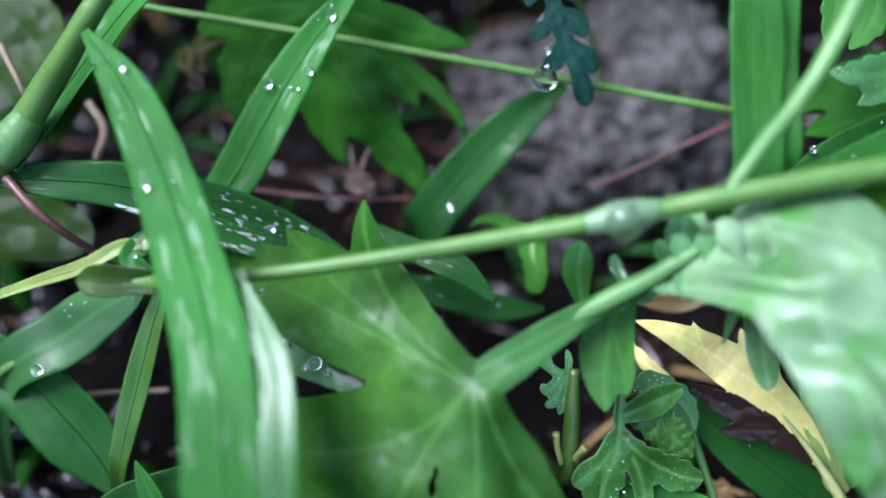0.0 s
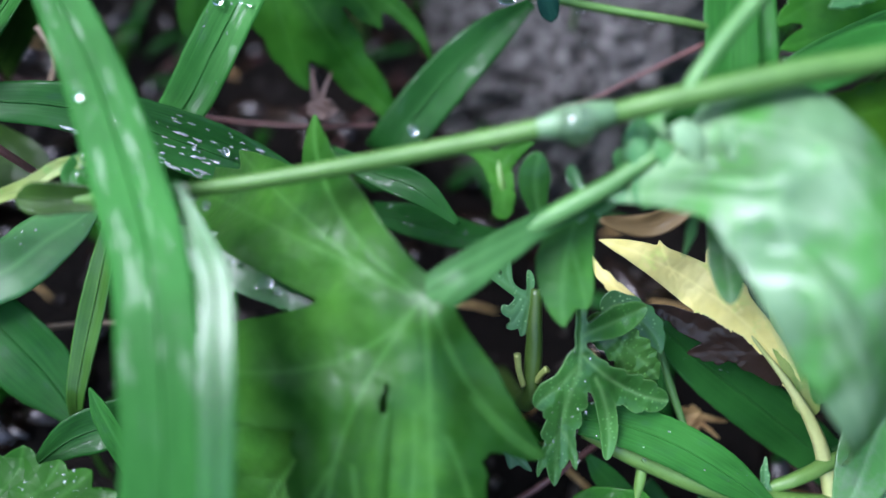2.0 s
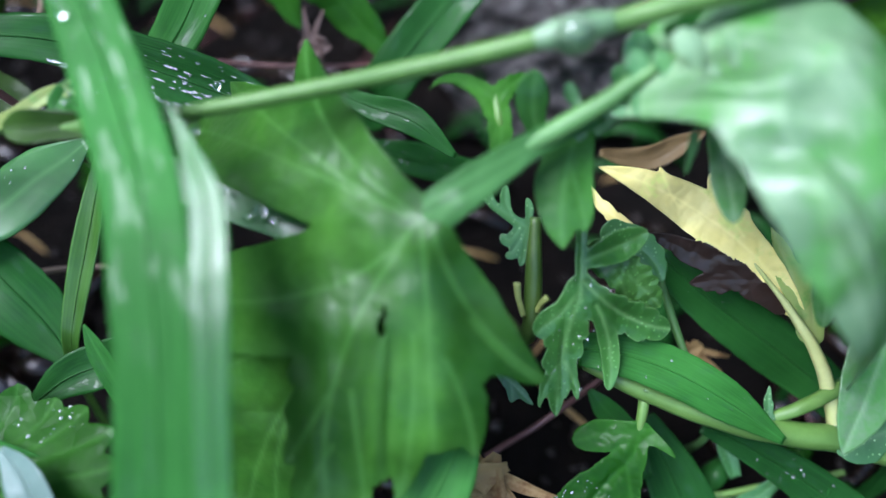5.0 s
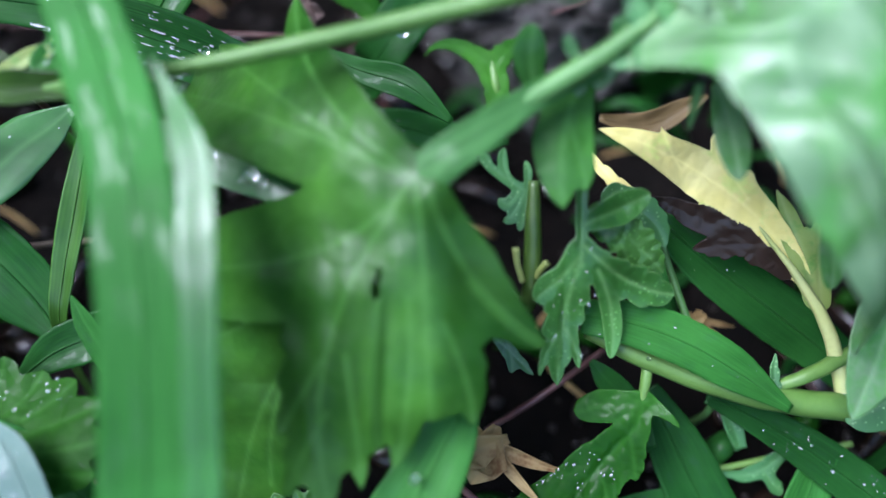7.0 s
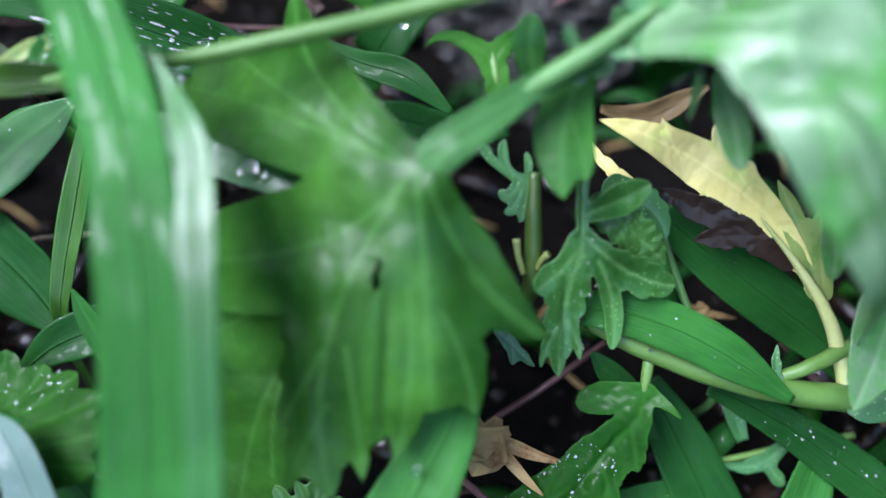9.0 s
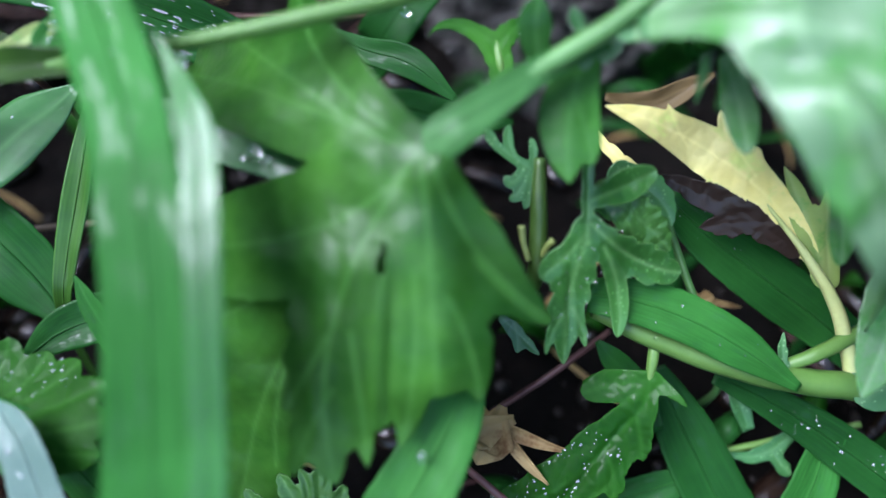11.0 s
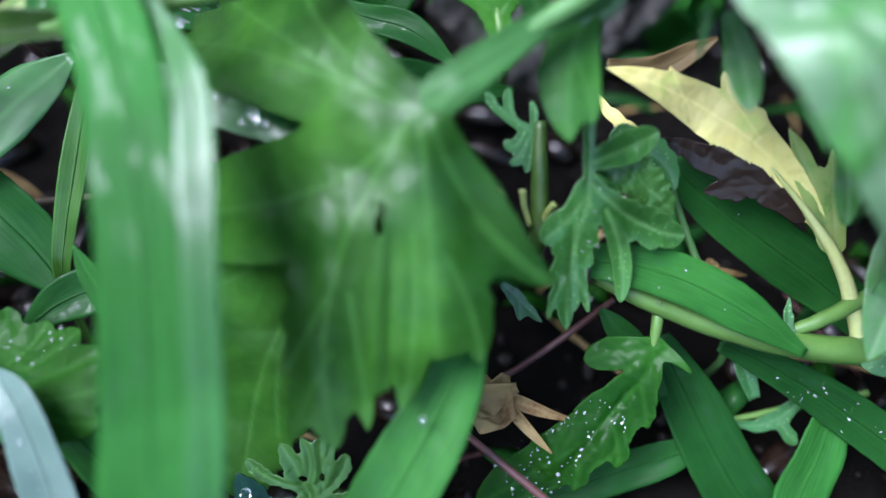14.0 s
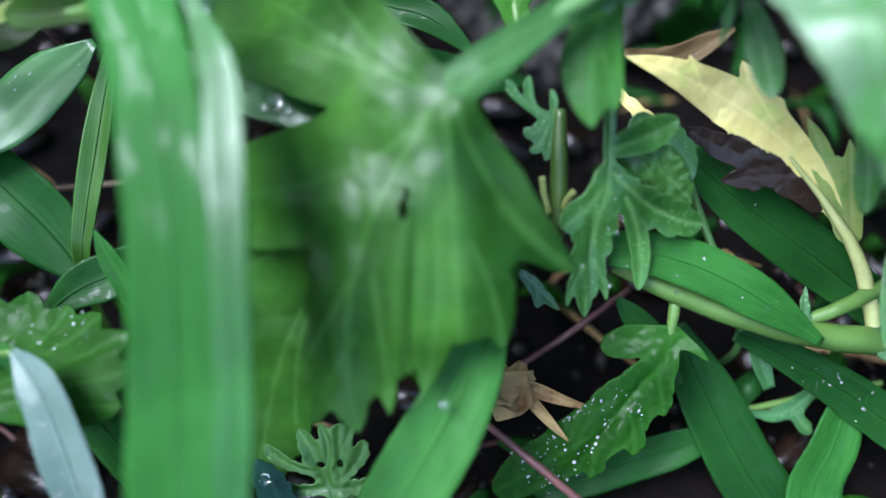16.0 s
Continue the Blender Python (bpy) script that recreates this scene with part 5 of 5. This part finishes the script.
rear_grass = plant("grass_plant", (-4.5, 13.2, 0.0), "upright wet grass blades with water beads", "grass")
rows = [(-4.40, 12.60, -0.50, 0.500), (-4.82, 9.51, 5.27, 0.629), (-4.19, 10.12, 6.18, 0.799), (-3.55, 11.01, 7.05, 0.786), (-2.92, 11.81, 7.73, 0.525), (-2.42, 12.29, 8.19, 0.252), (-2.12, 12.75, 8.64, 0.050)]
blade(rear_grass, rows, "grass", fold=0.15, seed=123)
spray(rows, 16, 123, span=(0.5, 0.95), size=(0.015, 0.045), fold=0.15)
blade(rear_grass, [(-1.20, 15.00, -0.50, 0.600), (-1.27, 10.46, 4.22, 0.901), (-0.36, 11.17, 5.21, 0.894), (0.54, 11.83, 5.91, 0.728), (1.34, 12.30, 6.36, 0.190)], "grass_shaded", fold=0.15, seed=126)
blade(rear_grass, [(-2.03, 9.58, 5.31, 0.180), (-1.28, 9.09, 5.34, 0.386), (-0.57, 8.76, 5.35, 0.482), (0.12, 8.30, 5.03, 0.086)], "grass_shaded", fold=0.2, n=36, seed=127)
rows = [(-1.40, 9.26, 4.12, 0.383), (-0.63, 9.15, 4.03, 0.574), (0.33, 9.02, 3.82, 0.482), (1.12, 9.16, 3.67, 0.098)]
blade(rear_grass, rows, "grass_shaded", fold=0.2, seed=128)
spray(rows, 20, 128, span=(0.1, 0.7), size=(0.01, 0.04), fold=0.2)

rear_weed = plant("broadleaf_weed", (-2.6, 15.5, 0.0), "dull green weed with a large lobed leaf in shade", "weed")
leaf(rear_weed, (-3.25, 12.86, 6.88), [
    (-0.04, -0.36, 0.93, 1.29, 2.55, 2.98, 0.611, "tooth"),
    (-0.20, -0.36, -1.26, 0.71, -1.01, 1.99, 0.711, "tooth"),
    (0.21, -0.47, 1.44, -0.16, 2.91, 0.09, 0.490, "jag"),
    (0.00, -0.18, 0.08, 1.03, 0.52, 2.21, 0.644, "tooth"),
    (1.35, 0.31, 2.42, 1.03, 2.83, 1.78, 0.197, "point"),
    (0.01, -0.46, -1.42, -0.30, -2.15, 0.10, 0.557, "tooth"),
    (0.21, -0.28, 1.24, 0.41, 1.89, 1.15, 0.576, "jag")],
    (-0.050, -0.424, -0.000, 0.000, 0.000), "leaf_deep", label='large lobed leaf in shade', ripple=0.08, seed=132)
stem(rear_weed, [(-3.30, 13.34, 7.03, 0.114), (-3.60, 14.28, 7.39, 0.126), (-2.60, 17.50, 3.00, 0.150), (-2.60, 18.50, -0.60, 0.160)], "stalk", name='leaf_stalk', seed=133)
leaf(rear_weed, (0.42, 10.21, 4.78), [
    (0.48, 1.05, 0.34, 0.29, -0.29, -0.14, 0.249, "tooth"),
    (0.38, 0.38, 0.67, 0.00, 1.05, -0.14, 0.211, "tooth"),
    (0.19, 0.19, -0.38, -0.10, -0.77, 0.14, 0.134, "point")],
    (0.000, 0.000, 0.000, 0.000, 0.000), "leaf_wrinkled", step=0.04, seed=134)
stem(rear_weed, [(0.81, 10.09, 4.63, 0.067), (0.91, 9.65, 4.27, 0.077), (1.20, 13.00, -0.60, 0.100)], "stalk", name='leaf_stalk', seed=135)
stem(rear_weed, [(-7.15, 12.62, 7.69, 0.044), (-6.00, 12.55, 7.51, 0.062), (-2.75, 12.37, 7.14, 0.072), (0.56, 12.05, 6.80, 0.068), (2.29, 11.91, 6.58, 0.074), (4.35, 11.73, 6.33, 0.074), (8.00, 19.00, -0.50, 0.100)], "stalk", name='thin_stalk', n=60, seed=136)
leaf(rear_weed, (-8.63, 12.70, 6.77), [
    (-1.33, -1.02, -0.12, -0.21, 0.80, 0.92, 0.754, "full"),
    (-1.24, 0.04, -0.34, 0.96, 0.34, 1.67, 0.566, "full")],
    (0.000, 0.000, 0.000, 0.000, 0.000), "leaf_olive", step=0.06, ripple=0.06, seed=137)
leaf(rear_weed, (-8.25, 9.94, 4.59), [
    (-1.55, -0.05, -0.21, 0.01, 1.15, 0.27, 0.670, "full")],
    (0.000, 0.000, 0.000, 0.000, 0.000), "leaf_olive", step=0.06, ripple=0.06, seed=138)
blade(rear_weed, [(-8.90, 12.2, 4.6, 0.70), (-7.60, 12.6, 6.3, 0.95), (-6.30, 13.2, 7.9, 0.95), (-5.30, 13.7, 9.1, 0.60)], "leaf_olive", fold=0.15, n=40, label='dark olive strap leaf in shade', seed=139)

blue_weed = plant("blue_green_weed", (2.6, 18.0, 0.0), "dark blue-green leaflet with a hanging water drop", "weed")
leaf(blue_weed, (1.12, 11.72, 7.66), [
    (-0.40, -1.25, -0.06, -0.20, 0.50, 0.86, 0.130, "strap"),
    (-0.35, -1.00, -0.56, -0.80, -0.62, -0.60, 0.140, "round"),
    (-0.28, -0.95, -0.02, -0.85, 0.10, -0.66, 0.150, "round"),
    (-0.20, -0.55, -0.40, -0.25, -0.44, -0.05, 0.170, "round"),
    (-0.12, -0.50, 0.16, -0.36, 0.30, -0.12, 0.180, "round"),
    (0.00, -0.10, -0.16, 0.26, -0.18, 0.46, 0.180, "round"),
    (0.10, 0.00, 0.36, 0.18, 0.50, 0.42, 0.180, "round"),
    (0.20, 0.30, 0.34, 0.66, 0.44, 0.96, 0.200, "round")],
    (0.10, -0.30, -0.30, 0.0, 0.0), "leaf_blue", label='dark blue-green scalloped leaflet', step=0.03, blend=0.02, ripple=0.04, pucker=0.03, ribs=False, seed=140)
stem(blue_weed, [(0.73, 12.71, 8.36, 0.034), (0.62, 13.73, 8.71, 0.043), (2.60, 15.00, 4.50, 0.060), (2.60, 18.00, -0.60, 0.080)], "stalk", name='thin_stalk', seed=141)

tall_grass = plant("grass_plant", (5.2, 16.2, 0.0), "upright green grass blades in front of the stone", "grass")
rows = [(4.90, 14.50, -0.50, 0.800), (4.79, 10.78, 5.42, 0.867), (4.71, 12.07, 6.69, 0.967), (4.62, 13.16, 7.70, 0.951), (4.58, 14.08, 8.47, 0.719)]
blade(tall_grass, rows, "grass", fold=0.12, seed=143)
spray(rows, 12, 143, span=(0.3, 0.9), size=(0.01, 0.03), fold=0.12)
blade(tall_grass, [(5.60, 14.80, -0.50, 0.500), (5.39, 11.12, 5.54, 0.475), (5.25, 12.51, 6.75, 0.561), (5.26, 13.71, 7.84, 0.460)], "grass", fold=0.2, seed=146)
rows = [(4.64, 9.58, 6.78, 0.243), (5.17, 9.85, 6.97, 0.535), (5.88, 10.13, 7.17, 0.648), (7.09, 10.70, 7.32, 0.577), (9.00, 15.00, -0.50, 0.300)]
blade(tall_grass, rows, "grass_dark", fold=0.15, seed=147)
spray(rows, 16, 147, span=(0.1, 0.5), size=(0.01, 0.035), fold=0.15)

corner_weed = plant("broadleaf_weed", (9.2, 15.2, 0.0), "green weed leaves crowding beside the grass stem", "weed")
leaf(corner_weed, (4.79, 9.83, 8.66), [
    (1.36, -0.34, 0.38, -0.05, -0.28, -0.00, 0.300, "tooth"),
    (1.36, -0.26, 0.68, 0.15, 0.21, 0.41, 0.217, "tooth")],
    (-0.311, -0.086, -0.000, -0.000, -0.000), "leaf_pale", ripple=0.05, seed=151)
leaf(corner_weed, (5.05, 11.15, 8.61), [
    (0.18, -0.89, 0.00, -0.18, -0.13, 0.62, 0.260, "tooth"),
    (0.69, -0.73, 0.51, -0.02, 0.17, 0.43, 0.306, "tooth")],
    (0.000, 0.000, 0.000, 0.000, 0.000), "leaf", ripple=0.05, seed=152)
leaf(corner_weed, (6.21, 11.54, 6.56), [
    (1.39, -0.15, 0.30, 0.09, -0.79, 0.43, 0.543, "tooth"),
    (1.40, -0.86, 0.00, -0.51, -0.79, 0.03, 0.453, "tooth")],
    (0.000, 0.000, 0.000, 0.000, 0.000), "leaf_deep", ripple=0.05, seed=153)
leaf(corner_weed, (4.94, 8.30, 7.59), [
    (1.20, -0.27, 0.34, 0.02, -0.67, 0.04, 0.426, "broad"),
    (1.20, 0.37, 0.60, 0.32, -0.17, 0.28, 0.285, "broad")],
    (-0.142, -0.017, -0.000, -0.000, -0.000), "leaf_lush", ripple=0.05, seed=154)
stem(corner_weed, [(6.27, 9.88, 7.97, 0.150), (7.03, 9.65, 7.32, 0.156), (9.00, 13.00, -0.60, 0.200)], "stalk", name='stalk', seed=155)

# ---- water drops ----
bead((0.79, 11.13, 7.38), 0.210, "clear water drop hanging from a leaf tip", 1.0, 0.55, (0, 0, 1))
bead((-2.53, 6.52, 5.86), 0.103)
bead((-2.37, 6.43, 5.80), 0.052)
bead((-2.70, 6.50, 5.78), 0.044)
bead((-3.05, 6.81, 5.94), 0.052)
bead((-1.43, 6.08, 5.92), 0.050)
bead((-1.79, 6.11, 5.88), 0.043)
bead((-0.36, 3.18, 3.83), 0.072)
bead((-2.78, 11.92, 7.93), 0.084)
bead((-3.79, 11.02, 7.18), 0.093)
bead((-3.10, 11.17, 7.35), 0.084)
bead((-3.29, 10.97, 7.14), 0.042)
bead((-3.42, 10.99, 7.16), 0.034)
bead((-4.55, 7.55, 8.27), 0.057)
bead((-4.95, 7.69, 6.98), 0.115)
bead((-3.43, 6.89, 7.28), 0.093)
bead((1.42, 7.22, 8.30), 0.250, "large clear water drop clasping a stem joint", 0.85)
bead((0.81, 11.52, 7.65), 0.059)
bead((-3.14, 6.84, 7.12), 0.061)
bead((-3.27, 6.89, 7.16), 0.040)
bead((-5.09, 9.07, 8.93), 0.046)
bead((-5.51, 9.24, 8.86), 0.060)
bead((-3.61, 9.11, 5.72), 0.068)
bead((4.93, 9.92, 7.14), 0.064)
bead((3.02, 5.15, 3.31), 0.033)
bead((-0.70, 10.39, 5.03), 0.095)
bead((-7.12, 6.97, 4.59), 0.100)
bead((-2.98, 2.86, 1.95), 0.082)
bead((-4.96, 7.70, 7.05), 0.064)

# ---- stone and litter on the ground ----
def boulder(name, at, size, material, label, category, seed, tilt=(0, 0, 0), cuts=5, rugged=0.16):
    bm = bmesh.new()
    bmesh.ops.create_icosphere(bm, subdivisions=cuts, radius=1.0)
    for v in bm.verts:
        p = v.co * 1.0
        k = 1 + rugged * noise.noise(p * 1.3 + Vector((seed, 0, 0))) + rugged * 0.55 * noise.noise(p * 3.4 + Vector((0, seed, 0)))
        k += rugged * 0.5 * noise.noise(p * 9 + Vector((0, 0, seed))) + rugged * 0.32 * noise.noise(p * 22)
        v.co = Vector((p.x * size[0], p.y * size[1], p.z * size[2])) * k
    bm.transform(Matrix.Translation(at) @ Euler([radians(a) for a in tilt]).to_matrix().to_4x4())
    return tagged(part(name, bm, material, None), label, category)


boulder("stone", (3.8, 17.4, 0.6), (4.4, 3.6, 3.6), "stone", "rough wet grey stone half sunk in the soil", "stone", 3.0, (10, 5, 20), cuts=6, rugged=0.22)


def shade_ring(seed):
    """Dense ring of grass, unseen, added all round to cut off the low sky."""
    rng = random.Random(seed)
    verts, faces, uv = [], [], []
    count = 0
    while count < 2600:
        far, way = 100 * rng.random() ** 0.7, rng.random() * 6.28
        x, y = far * math.cos(way), 10 + far * math.sin(way)
        if (abs(x) < 14 + max(0, y) * 0.25 and -14 < y < 31) or (y < -4 and abs(x) < 26 - 0.2 * y):
            continue
        count += 1
        tall, w = rng.uniform(14, 42), rng.uniform(0.6, 2.2)
        turn, lean = rng.random() * 6.28, rng.uniform(0.1, 0.7)
        at = len(verts)
        for k in range(7):
            q = k / 6
            out = lean * tall * q * q
            half = w * (1 - q ** 2.2) * 0.5 + 0.02
            cx, cy, cz = x + math.cos(turn) * out, y + math.sin(turn) * out, -0.6 + tall * q * (1 - 0.35 * lean * q)
            for s in (-1, 0, 1):
                verts.append((cx - math.sin(turn) * half * s, cy + math.cos(turn) * half * s, cz + abs(s) * half * 0.3))
                uv.append(((s + 1) / 2, q))
        for k in range(6):
            for s in range(2):
                a = at + k * 3 + s
                faces.append((a, a + 1, a + 4, a + 3))
    me = sheet_mesh("shade_ring_grass", verts, faces, uv)
    return tagged(part("shade_ring_grass", me, "grass_dark", None), "unseen grass ring added to block the low sky", "grass", kind="stuff")


def stone_beads(count, seed):
    """Water standing in drops on the rough stone."""
    rng = random.Random(seed)
    stone = bpy.data.objects["stone"].data
    bm = bmesh.new()
    tops = [v for v in stone.vertices if v.normal.dot(VIEW_BACK) > 0.2 and v.co.z > 0]
    for v in rng.sample(tops, count):
        r = 0.03 + 0.10 * rng.random() ** 2
        made = bmesh.ops.create_icosphere(bm, subdivisions=2, radius=r)["verts"]
        turn = v.normal.to_track_quat("Z", "Y").to_matrix().to_4x4()
        bmesh.ops.transform(bm, matrix=Matrix.Translation(v.co / CM) @ turn @ Matrix.Diagonal((1, 1.3, 0.45, 1)), verts=made)
    return tagged(part("water_beads", bm, "water", None), "water beads standing on the rough grey stone", "water beads", kind="stuff")


stone_beads(420, 8)
shade_ring(11)


def shade_overhang(seed):
    """Unseen tall grass added behind the stone; it arches forward to shade it."""
    rng = random.Random(seed)
    ob = plant("shade_grass_clump", (0, 29, -0.5), "unseen grass added to shade the stone and background", "grass")
    for k in range(85):
        x, y = rng.uniform(-17, 17), rng.uniform(27, 32)
        tall, reach, side, w = rng.uniform(17, 30), rng.uniform(6, 15), rng.uniform(-4, 4), rng.uniform(0.9, 2.4)
        rows = [(x, y, -0.5, w * 0.5), (x + side * 0.2, y - reach * 0.15, tall * 0.5, w), (x + side * 0.6, y - reach * 0.55, tall * 0.88, w), (x + side, y - reach, tall * 0.9, 0.05)]
        blade(ob, rows, "grass_dark", face=(0, -0.6, 0.8), n=14, cols=5, seed=seed + k)


shade_overhang(40)


def low_growth(name, count, seed, material, label, category, high, long, wide, area=(-17, 17, 0, 30)):
    """Short blades, straws or fibres lying or leaning low over the soil, too many to count."""
    rng = random.Random(seed)
    verts, faces, uv = [], [], []
    for _ in range(count):
        x, y = rng.uniform(area[0], area[1]), rng.uniform(area[2], area[3])
        size, w, turn, rise = rng.uniform(*long), rng.uniform(*wide), rng.random() * 6.28, rng.uniform(*high)
        bow = rng.uniform(-0.5, 0.5)
        z, at = soil_height(x, y) + 0.04, len(verts)
        for k in range(9):
            q = k / 8
            a = turn + bow * q
            cx, cy = x + math.cos(a) * size * q, y + math.sin(a) * size * q
            cz = max(z + rise * math.sin(q * 2.4), soil_height(cx, cy) + 0.03)
            half = w * 0.5 * (math.sin(math.pi * min(1, 0.12 + q * 0.88)) ** 0.7) + 0.008
            for s in (-1, 0, 1):
                verts.append((cx - math.sin(a) * half * s, cy + math.cos(a) * half * s, cz + (1 - abs(s)) * half * 0.35))
                uv.append(((s + 1) / 2, q))
        for k in range(8):
            for s in range(2):
                b = at + k * 3 + s
                faces.append((b, b + 1, b + 4, b + 3))
    me = sheet_mesh(name, verts, faces, uv)
    return tagged(part(name, me, material, None, thick=0.012), label, category, kind="stuff")


low_growth("low_sprigs", 330, 3, "grass_dark", "short dark green sprigs low over the soil", "grass", (0.2, 1.6), (0.9, 2.6), (0.2, 0.5), (-30, 30, -6, 46))
low_growth("low_sprigs", 310, 4, "leaf_deep", "small dull green seedling leaves on the soil", "seedlings", (0.2, 1.2), (0.6, 1.6), (0.25, 0.6), (-30, 30, -6, 46))
low_growth("dry_straw", 90, 5, "leaf_tan", "thin tan dry straws lying on wet soil", "straw", (0.05, 0.5), (1.0, 3.6), (0.05, 0.16))
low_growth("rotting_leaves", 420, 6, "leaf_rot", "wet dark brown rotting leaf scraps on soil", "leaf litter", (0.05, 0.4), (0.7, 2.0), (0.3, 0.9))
low_growth("red_fibres", 45, 7, "twig_red", "thin reddish root fibres on wet soil", "roots", (0.05, 0.4), (1.5, 4.0), (0.05, 0.1))


def dry_leaf(at, turn, size, label, material="leaf_tan", seed=0):
    """A shrivelled leaf: a cupped body that splits into curled points."""
    ob = plant("dead_leaf", at, label, "dead leaf")
    for k, (angle, length, width) in enumerate(((0, 1.0, 0.16), (28, 0.95, 0.14), (95, 0.5, 0.55), (140, 0.4, 0.4))):
        a = radians(turn + angle)
        d = VIEW_RIGHT * math.cos(a) + VIEW_DOWN * math.sin(a)
        o = Vector(at) + VIEW_BACK * 0.05 * k
        rows = [tuple(o - d * 0.25 * size + VIEW_BACK * 0.1) + (0.1 * size,), tuple(o + d * 0.2 * size + VIEW_BACK * 0.18 * size) + (width * size,),
                tuple(o + d * 0.6 * length * size + VIEW_BACK * 0.25 * size) + (width * 0.7 * size,), tuple(o + d * length * size + VIEW_BACK * 0.12 * size) + (0.02 * size,)]
        blade(ob, rows, material, fold=0.7, wave=0.12, name="lobe", n=24, cols=7, seed=seed + k)
    return ob


dry_leaf((0.68, 4.41, 1.94), 20, 1.3, "curled dry tan leaf split into points", seed=1)
rear_dead_leaf = plant("dead_leaf", (3.4, 9.0, 4.1), "dull tan dead leaf behind the yellow leaf", "dead leaf")
blade(rear_dead_leaf, [(2.55, 8.95, 4.45, 0.10), (2.95, 8.92, 4.36, 0.30), (3.45, 8.95, 4.34, 0.38), (3.95, 9.10, 4.54, 0.30), (4.30, 9.20, 4.70, 0.05)], "leaf_dun", fold=0.4, wave=0.1, n=32, seed=31)
dry_leaf((4.28, 6.58, 1.99), 10, 0.7, "dry brown leaf scrap on dark soil", seed=9)
dry_leaf((-5.91, 13.36, 5.76), -60, 0.9, "dull yellow dead leaf on the soil", "leaf_husk_yellow", seed=21)
dry_leaf((-2.49, 11.13, 4.69), -100, 0.8, "pale forked dry leaf stalk", "leaf_pinkish", seed=12)


def twig(rows, material, label, name="twig"):
    return tagged(stem(None, rows, material, name=name), label, "twig")


twig([(0.69, 4.85, 1.27, 0.052), (1.60, 5.25, 1.79, 0.056), (2.68, 6.00, 1.96, 0.052)], "twig_red", "thin red-brown twig over dark soil")
twig([(-0.07, 4.02, 1.79, 0.053), (0.60, 3.45, 1.75, 0.060), (1.50, 2.79, 1.41, 0.064), (2.84, 2.11, 0.08, 0.063)], "twig_red", "thin pinkish twig leaning over the soil")
twig([(-7.50, 9.04, 6.77, 0.071), (-6.94, 8.60, 6.46, 0.067), (-6.45, 8.70, 5.40, 0.056), (-6.40, 9.60, 2.80, 0.050)], "twig_red", "red-brown stalk beside the grass joint")
twig([(1.95, 11.45, 4.56, 0.020), (2.60, 11.62, 4.74, 0.032), (3.40, 11.92, 5.04, 0.040), (4.66, 12.41, 5.46, 0.042)], "twig_red", "pink thin root across the grey stone")
twig([(-4.98, 11.34, 4.35, 0.028), (-3.75, 11.24, 4.28, 0.034), (-2.41, 11.14, 4.33, 0.034), (-1.42, 11.26, 4.29, 0.028)], "twig_red", "reddish thin twig on the soil")
twig([(-5.60, 7.60, 2.95, 0.048), (-7.11, 7.47, 2.86, 0.057), (-8.11, 7.37, 2.55, 0.049)], "twig_pale", "pale thin twig on the soil")
twig([(-8.42, 11.67, 7.27, 0.052), (-8.03, 11.12, 6.76, 0.044), (-8.03, 11.11, 6.27, 0.036)], "twig_pale", "pale dry grass stalk")
twig([(-7.44, 11.86, 5.93, 0.067), (-7.18, 11.58, 5.50, 0.078), (-7.44, 11.36, 4.97, 0.060)], "twig_pale", "pale curled dry stalk")


def litter(count, seed, label):
    """Soil crumbs, grit and chips lying about."""
    rng = random.Random(seed)
    bm = bmesh.new()
    for _ in range(count):
        x, y = rng.uniform(-13, 13), rng.uniform(1, 25)
        r = 0.05 + 0.22 * rng.random() ** 2.5
        made = bmesh.ops.create_icosphere(bm, subdivisions=1, radius=r)["verts"]
        for v in made:
            v.co *= 1 + rng.uniform(-0.3, 0.25)
        m = Matrix.Translation((x, y, soil_height(x, y) + 0.3 * r)) @ Euler((rng.random() * 6, rng.random() * 6, rng.random() * 6)).to_matrix().to_4x4() @ Matrix.Diagonal((1, rng.uniform(0.5, 1.6), rng.uniform(0.4, 0.9), 1))
        bmesh.ops.transform(bm, matrix=m, verts=made)
    return tagged(part("soil_crumbs", bm, "crumb", None), label, "soil crumbs", kind="stuff")


for batch in range(6):
    litter(150, 20 + batch, "dark brown soil crumbs and grit on the ground")
